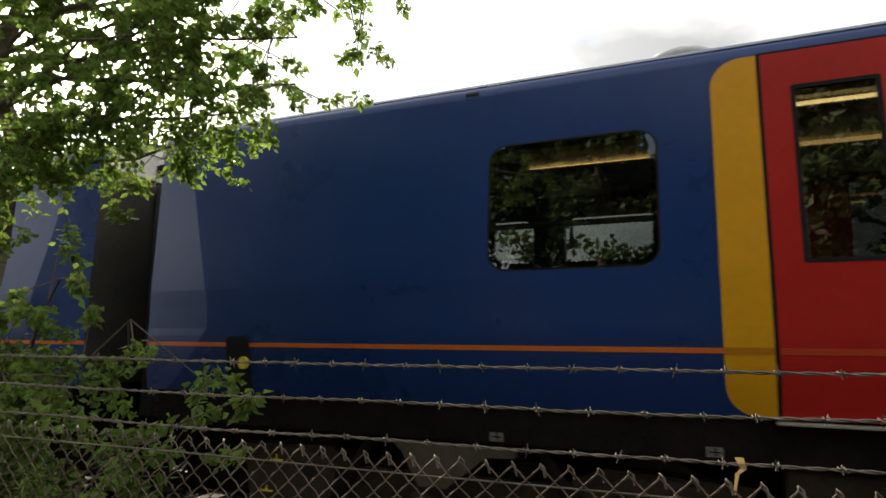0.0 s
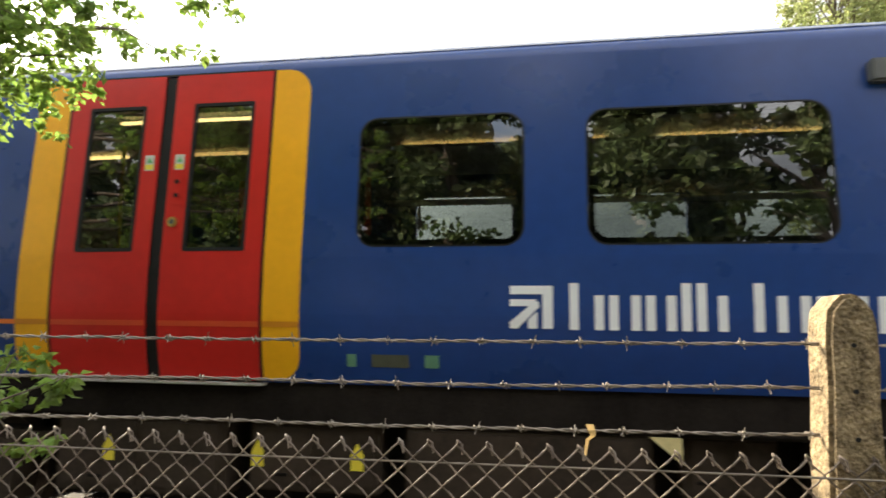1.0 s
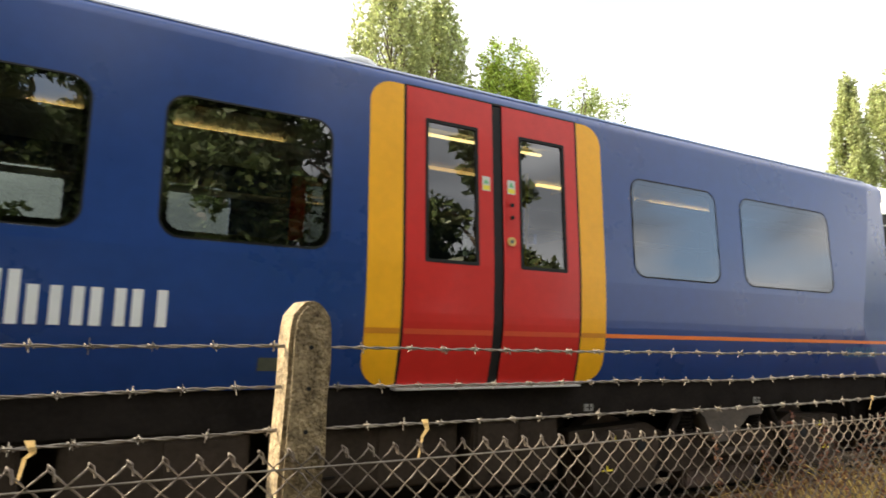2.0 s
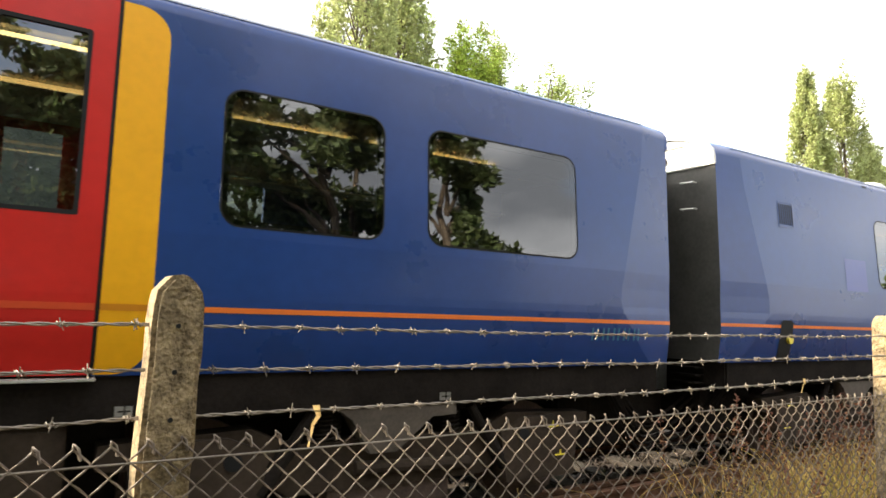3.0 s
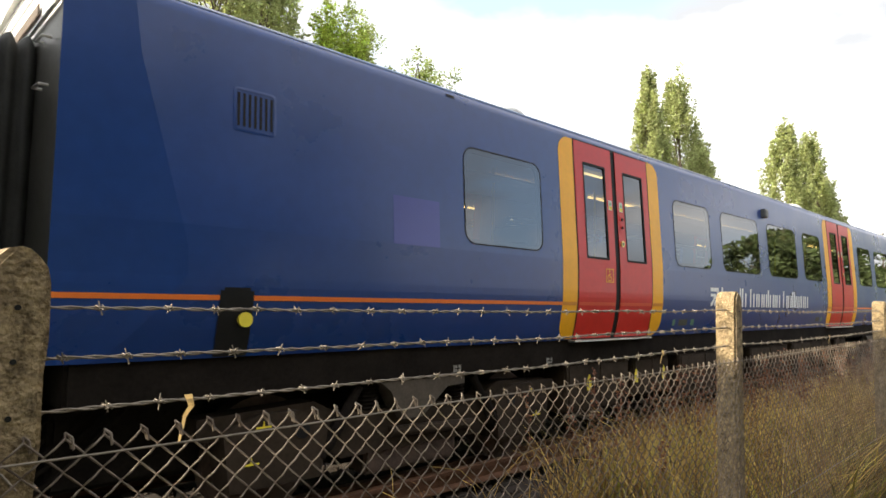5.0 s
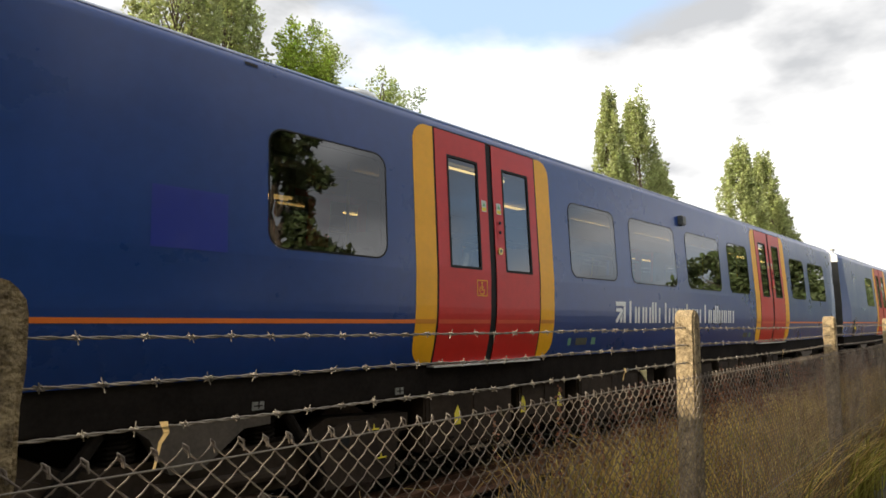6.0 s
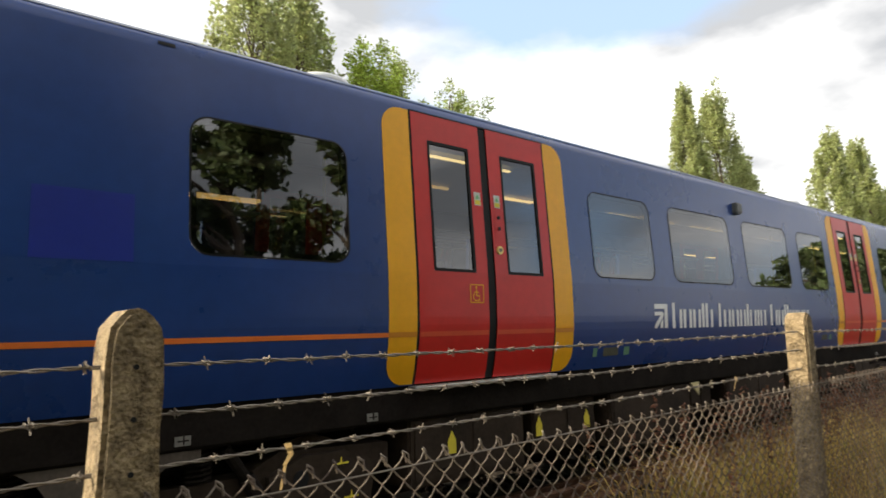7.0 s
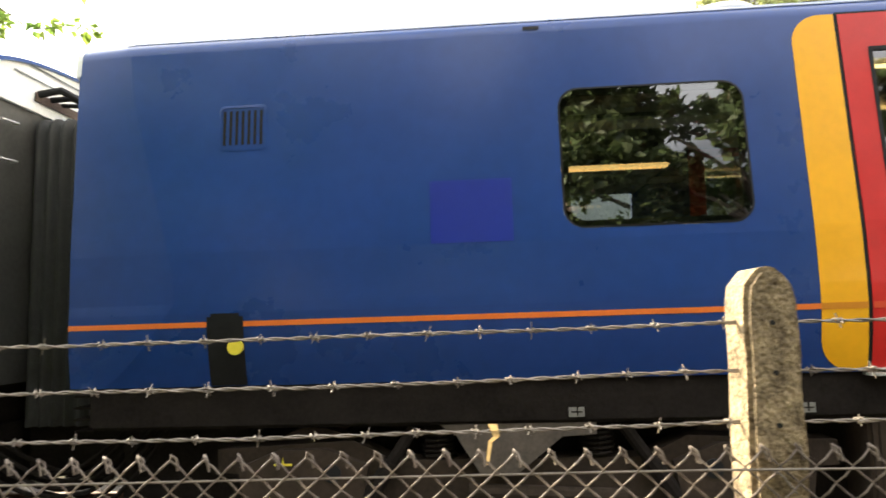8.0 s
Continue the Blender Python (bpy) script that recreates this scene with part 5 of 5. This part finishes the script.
def make_tree(name, x, y, h, blobs, leaf, leaf_size, density, label, seed, trunk_r=0.2, kind_cat="tree"):
    """blobs: (dx, dy, z, rx, ry, rz) clumps of the crown."""
    rnd = random.Random(seed)
    root = tagged(new(name), label, kind_cat)
    root.location = (x, y, 0)
    bm = bmesh.new()
    limb(bm, (0, 0, -0.3), (rnd.uniform(-0.2, 0.2), 0, h * 0.9), trunk_r, trunk_r * 0.15, rnd, 8)
    part("trunk", bm, BARK, root, "grey-brown bark trunk")
    verts, faces = [], []
    bm = bmesh.new()
    for dx, dy, z, rx, ry, rz in blobs:
        limb(bm, (0, 0, max(0.4, z - rz * 0.9)), (dx * 0.9, dy * 0.9, z + rz * 0.3), trunk_r * 0.32, trunk_r * 0.05, rnd)
        m = max(3, int(4 + rx * rz * 1.2))
        for k in range(m):
            a = Vector((rnd.gauss(0, 0.5), rnd.gauss(0, 0.5), rnd.gauss(0, 0.5)))
            c = (dx + a.x * rx * 0.8, dy + a.y * ry * 0.8, z + a.z * rz * 0.9)
            q = rnd.uniform(0.34, 0.6)
            leaf_cloud(verts, faces, c, (rx * q, ry * q, rz * q * 0.9), int(density * rx * rz * 0.9 / m * 3) + 10, leaf_size, rnd)
    part("limb", bm, BARK, root)
    crown = joined("crown", verts, faces, leaf)
    crown.parent = root
    return root


def poplar(x, y, h, w, seed, leaf_size=0.30, mat=None):
    """Tall spire of narrow upswept clumps round a straight trunk."""
    rnd = random.Random(seed)
    root = tagged(new("poplar_tree"), "tall column-shaped green poplar behind the railway", "tree")
    root.location = (x, y, 0)
    bm = bmesh.new()
    limb(bm, (0, 0, -0.3), (0.1, 0, h * 0.93), 0.42, 0.05, rnd, 8)
    part("trunk", bm, BARK, root, "grey-brown bark trunk")
    verts, faces = [], []
    bm = bmesh.new()
    for k in range(110):
        t = (k + rnd.random()) / 110
        z = h * (0.22 + 0.68 * t)
        reach = 0.96 * w * (0.55 + 0.45 * min(1, t * 4)) * (1.0 - t ** 1.9) + 0.07 * w
        a, r = k * 2.4 + rnd.uniform(-0.5, 0.5), reach * math.sqrt(rnd.uniform(0.15, 1.0)) * 0.86
        c = Vector((math.cos(a) * r, math.sin(a) * r, z))
        limb(bm, (c.x * 0.1, c.y * 0.1, z - h * 0.09), c, 0.05, 0.012, rnd, 3)
        rr, rz = w * rnd.uniform(0.13, 0.23), h * rnd.uniform(0.035, 0.060)
        # each clump narrows upwards and leans out
        for j, q in ((0, 1.0), (1, 0.72), (2, 0.42)):
            cc = c + Vector((math.cos(a) * rr * 0.25 * j, math.sin(a) * rr * 0.25 * j, rz * 0.75 * j))
            leaf_cloud(verts, faces, cc, (rr * q, rr * q, rz * 0.8), int(66 * q), leaf_size, rnd, droop=-0.7)
    part("limb", bm, BARK, root)
    crown = joined("crown", verts, faces, mat or LEAF_POPLAR)
    crown.parent = root
    return root


def broad(x, y, h, w, seed, mat, label, leaf_size=0.23, density=105, name="broadleaf_tree", low=0.35):
    rnd = random.Random(seed)
    blobs = []
    for k in range(16):
        a, r = rnd.uniform(0, 6.28), w * math.sqrt(rnd.random()) * 0.7
        z = h * rnd.uniform(low, 0.86) - 0.25 * r
        blobs.append((math.cos(a) * r, math.sin(a) * r, z, w * 0.36, w * 0.36, h * 0.13))
    blobs.append((0, 0, h * 0.88, w * 0.3, w * 0.3, h * 0.10))
    return make_tree(name, x, y, h, blobs, mat, leaf_size, density, label, seed, 0.25)


# behind the railway
poplar(14.2, 33.0, 25.0, 4.4, 4)
poplar(17.8, 34.5, 24.0, 4.2, 5)
broad(21.6, 33.5, 21.4, 4.4, 6, LEAF_LIME, "bright lime-green tree behind the railway")
broad(25.2, 34.0, 21.2, 4.2, 7, LEAF_MID, "dark green tree behind the railway")
broad(30.4, 34.5, 21.0, 4.4, 8, LEAF_MID, "dark green tree with thin upper twigs behind the railway", leaf_size=0.25, density=70)
poplar(82.0, 43.9, 35.5, 4.1, 9, 0.5)
poplar(89.6, 43.5, 36.8, 6.3, 10, 0.5)
poplar(97.0, 43.5, 27.0, 6.0, 11, 0.5)
poplar(128.5, 41.2, 37.0, 6.5, 12, 0.6)
poplar(141.0, 40.6, 37.5, 6.8, 13, 0.6)
poplar(150.0, 41.0, 29.0, 6.5, 14, 0.65)
broad(200.0, 44.0, 22.0, 8.0, 15, LEAF_DARK, "dark green tree far along the railway", 1.2, 14)
# low scrub on the far side of the track, seen through the cars
for k in range(9):
    broad(-16 + 6.5 * k, 12.5 + (k % 3) * 0.8, 4.6 + 0.6 * (k % 2), 3.0, 70 + k, LEAF_DARK, "scrubby green bush beyond the track", 0.22, 60, "bush", 0.15)

def street_lamp(x, y, h):
    """Tall pole with a short arm and a flat lantern."""
    lamp = tagged(new("street_lamp"), "pale grey street lamp beyond the train", "street lamp")
    lamp.location = (x, y, 0)
    bm = bmesh.new()
    tube(bm, [(0, 0, -0.2), (0, 0, h)], 0.09, 10, 0.05)
    part("pole", bm, STEP, lamp)
    bm = bmesh.new()
    tube(bm, [(0, 0, h - 0.05), (-0.5, -0.1, h + 0.1), (-0.9, -0.2, h + 0.12)], 0.04, 8)
    part("arm", bm, STEP, lamp)
    part("lantern", boxm(-1.7, -0.85, -0.35, -0.05, h + 0.06, h + 0.20, 0.05), STEP, lamp, "flat pale lantern")


street_lamp(59.0, 12.0, 7.0)

# weeds added beyond the track to block low sun under the cars
verts, faces = [], []
rnd = random.Random(91)
for k in range(800):
    x = rnd.uniform(-14, 40)
    leaf_cloud(verts, faces, (x, 8.6 + rnd.uniform(-0.5, 0.5), rnd.uniform(0.0, 1.25)), (0.35, 0.3, 0.4), 34, 0.16, rnd)
tagged(joined("undergrowth", verts, faces, LEAF_DARK), "dark green weeds added to block low sun under the train", "weeds", kind="stuff")

# behind the camera, mirrored in the glass
for k, (x, y, h, w) in enumerate(((-17, -7, 11, 4.0), (-12, -8, 10, 4.2), (-7, -7, 11, 4.0), (-2.5, -8, 10.5, 3.8), (2.0, -7, 11.0, 3.8), (6.2, -7.5, 9.6, 3.2), (9.4, -6.8, 8.4, 2.4), (-14, -12, 11, 4), (-9, -11.5, 12, 4), (-4, -12, 12, 4), (0, -11.5, 11, 4), (4.5, -11.5, 11, 3.6), (8.6, -11, 9.5, 3.2))):
    broad(x, y, h, w, 30 + k, LEAF_DARK, "leafy dark green tree across the path from the railway", 0.28, 190, low=0.08)
for k, (x, y, h, w) in enumerate(((52, -10, 9.0, 4.5), (60, -11, 11.0, 5), (69, -10, 12.0, 5.5), (79, -12, 12.5, 6), (91, -10, 12.0, 6), (104, -12, 13, 7), (120, -11, 13, 7))):
    broad(x, y, h, w, 50 + k, LEAF_DARK, "green tree far along the path", 0.6, 32, low=0.12)


def near_tree():
    """The tree whose branches hang over the fence towards the lens."""
    rnd = random.Random(77)
    root = tagged(new("overhanging_tree"), "backlit green tree with small leaves hanging over the fence", "tree")
    root.location = (-4.6, 2.5, 0)
    o = Vector(root.location)
    bm = bmesh.new()
    limb(bm, (0, 0, -0.3), (0.1, 0.1, 4.6), 0.11, 0.04, rnd, 8)
    part("trunk", bm, BARK, root, "slender grey-brown trunk")
    verts, faces = [], []
    bm = bmesh.new()
    # each branch: start height, tip (world), how many leafy sprays
    for z0, tip, n, sz in NEAR_BRANCHES:
        tip = Vector(tip) - o
        base = Vector((0, 0, z0))
        limb(bm, base, tip, 0.022, 0.004, rnd, 6)
        for k in range(n):
            t = rnd.uniform(0.35, 1.05)
            c = base.lerp(tip, t) + Vector((rnd.gauss(0, 0.13), rnd.gauss(0, 0.12), rnd.gauss(0, 0.13)))
            out = Vector((rnd.uniform(-0.2, 0.35), rnd.uniform(-0.2, 0.2), rnd.uniform(-0.3, 0.1))) * 0.8
            tube(bm, [base.lerp(tip, min(1, t)), c, c + out * 0.5], 0.004, 4, 0.0015)
            # leaflets along the twig
            for j in range(12):
                s = j / 11
                p = c + out * s
                leaf_cloud(verts, faces, p, (0.05, 0.05, 0.05), 4, sz, rnd, droop=0.6)
    part("limb", bm, BARK, root, "thin arching branches")
    crown = joined("crown", verts, faces, LEAF_NEAR)
    crown.parent = root
    tagged(crown, "small backlit green leaves")


NEAR_BRANCHES = (
    (2.6, (-2.6, 2.3, 2.9), 34, 0.052), (3.0, (-3.0, 2.6, 3.4), 34, 0.052), (3.2, (-2.3, 2.4, 3.5), 31, 0.052),
    (3.4, (-1.6, 2.3, 3.6), 21, 0.048), (3.8, (-2.5, 2.5, 4.2), 31, 0.052), (2.4, (-3.4, 2.2, 2.7), 34, 0.052),
    (3.6, (-3.4, 2.2, 4.0), 34, 0.052), (2.8, (-2.4, 2.5, 2.7), 24, 0.052), (4.2, (-1.35, 2.4, 4.1), 24, 0.048), (2.2, (-3.9, 2.0, 2.2), 24, 0.055),
    (3.0, (-2.7, 2.2, 3.2), 31, 0.052), (3.4, (-3.8, 2.4, 3.6), 31, 0.052), (2.5, (-2.7, 2.6, 2.6), 24, 0.052),
    (3.7, (-1.5, 2.4, 3.15), 24, 0.048), (3.2, (-1.95, 2.4, 2.75), 21, 0.048), (3.4, (-1.95, 2.4, 3.0), 24, 0.05),
    (0.3, (-3.2, 1.9, 1.3), 31, 0.055), (0.3, (-2.6, 1.8, 1.3), 31, 0.055), (0.2, (-2.4, 1.8, 0.9), 31, 0.055), (0.2, (-3.4, 1.8, 0.9), 31, 0.055),
    (0.6, (-3.0, 2.0, 1.75), 26, 0.055), (0.5, (-2.5, 2.0, 1.55), 24, 0.055), (0.5, (-3.6, 1.9, 1.7), 21, 0.055), (0.2, (-2.0, 1.9, 1.15), 22, 0.055), (0.1, (-2.2, 1.7, 0.6), 24, 0.055),
)
near_tree()


# ---------------------------------------------------------------- motion of the train
def motions():
    for k, car in enumerate(cars):
        walk(car, [(t, pose(s + PITCH * (k - 1), Y_SIDE, 0)) for t, s in TRAIN])


motions()
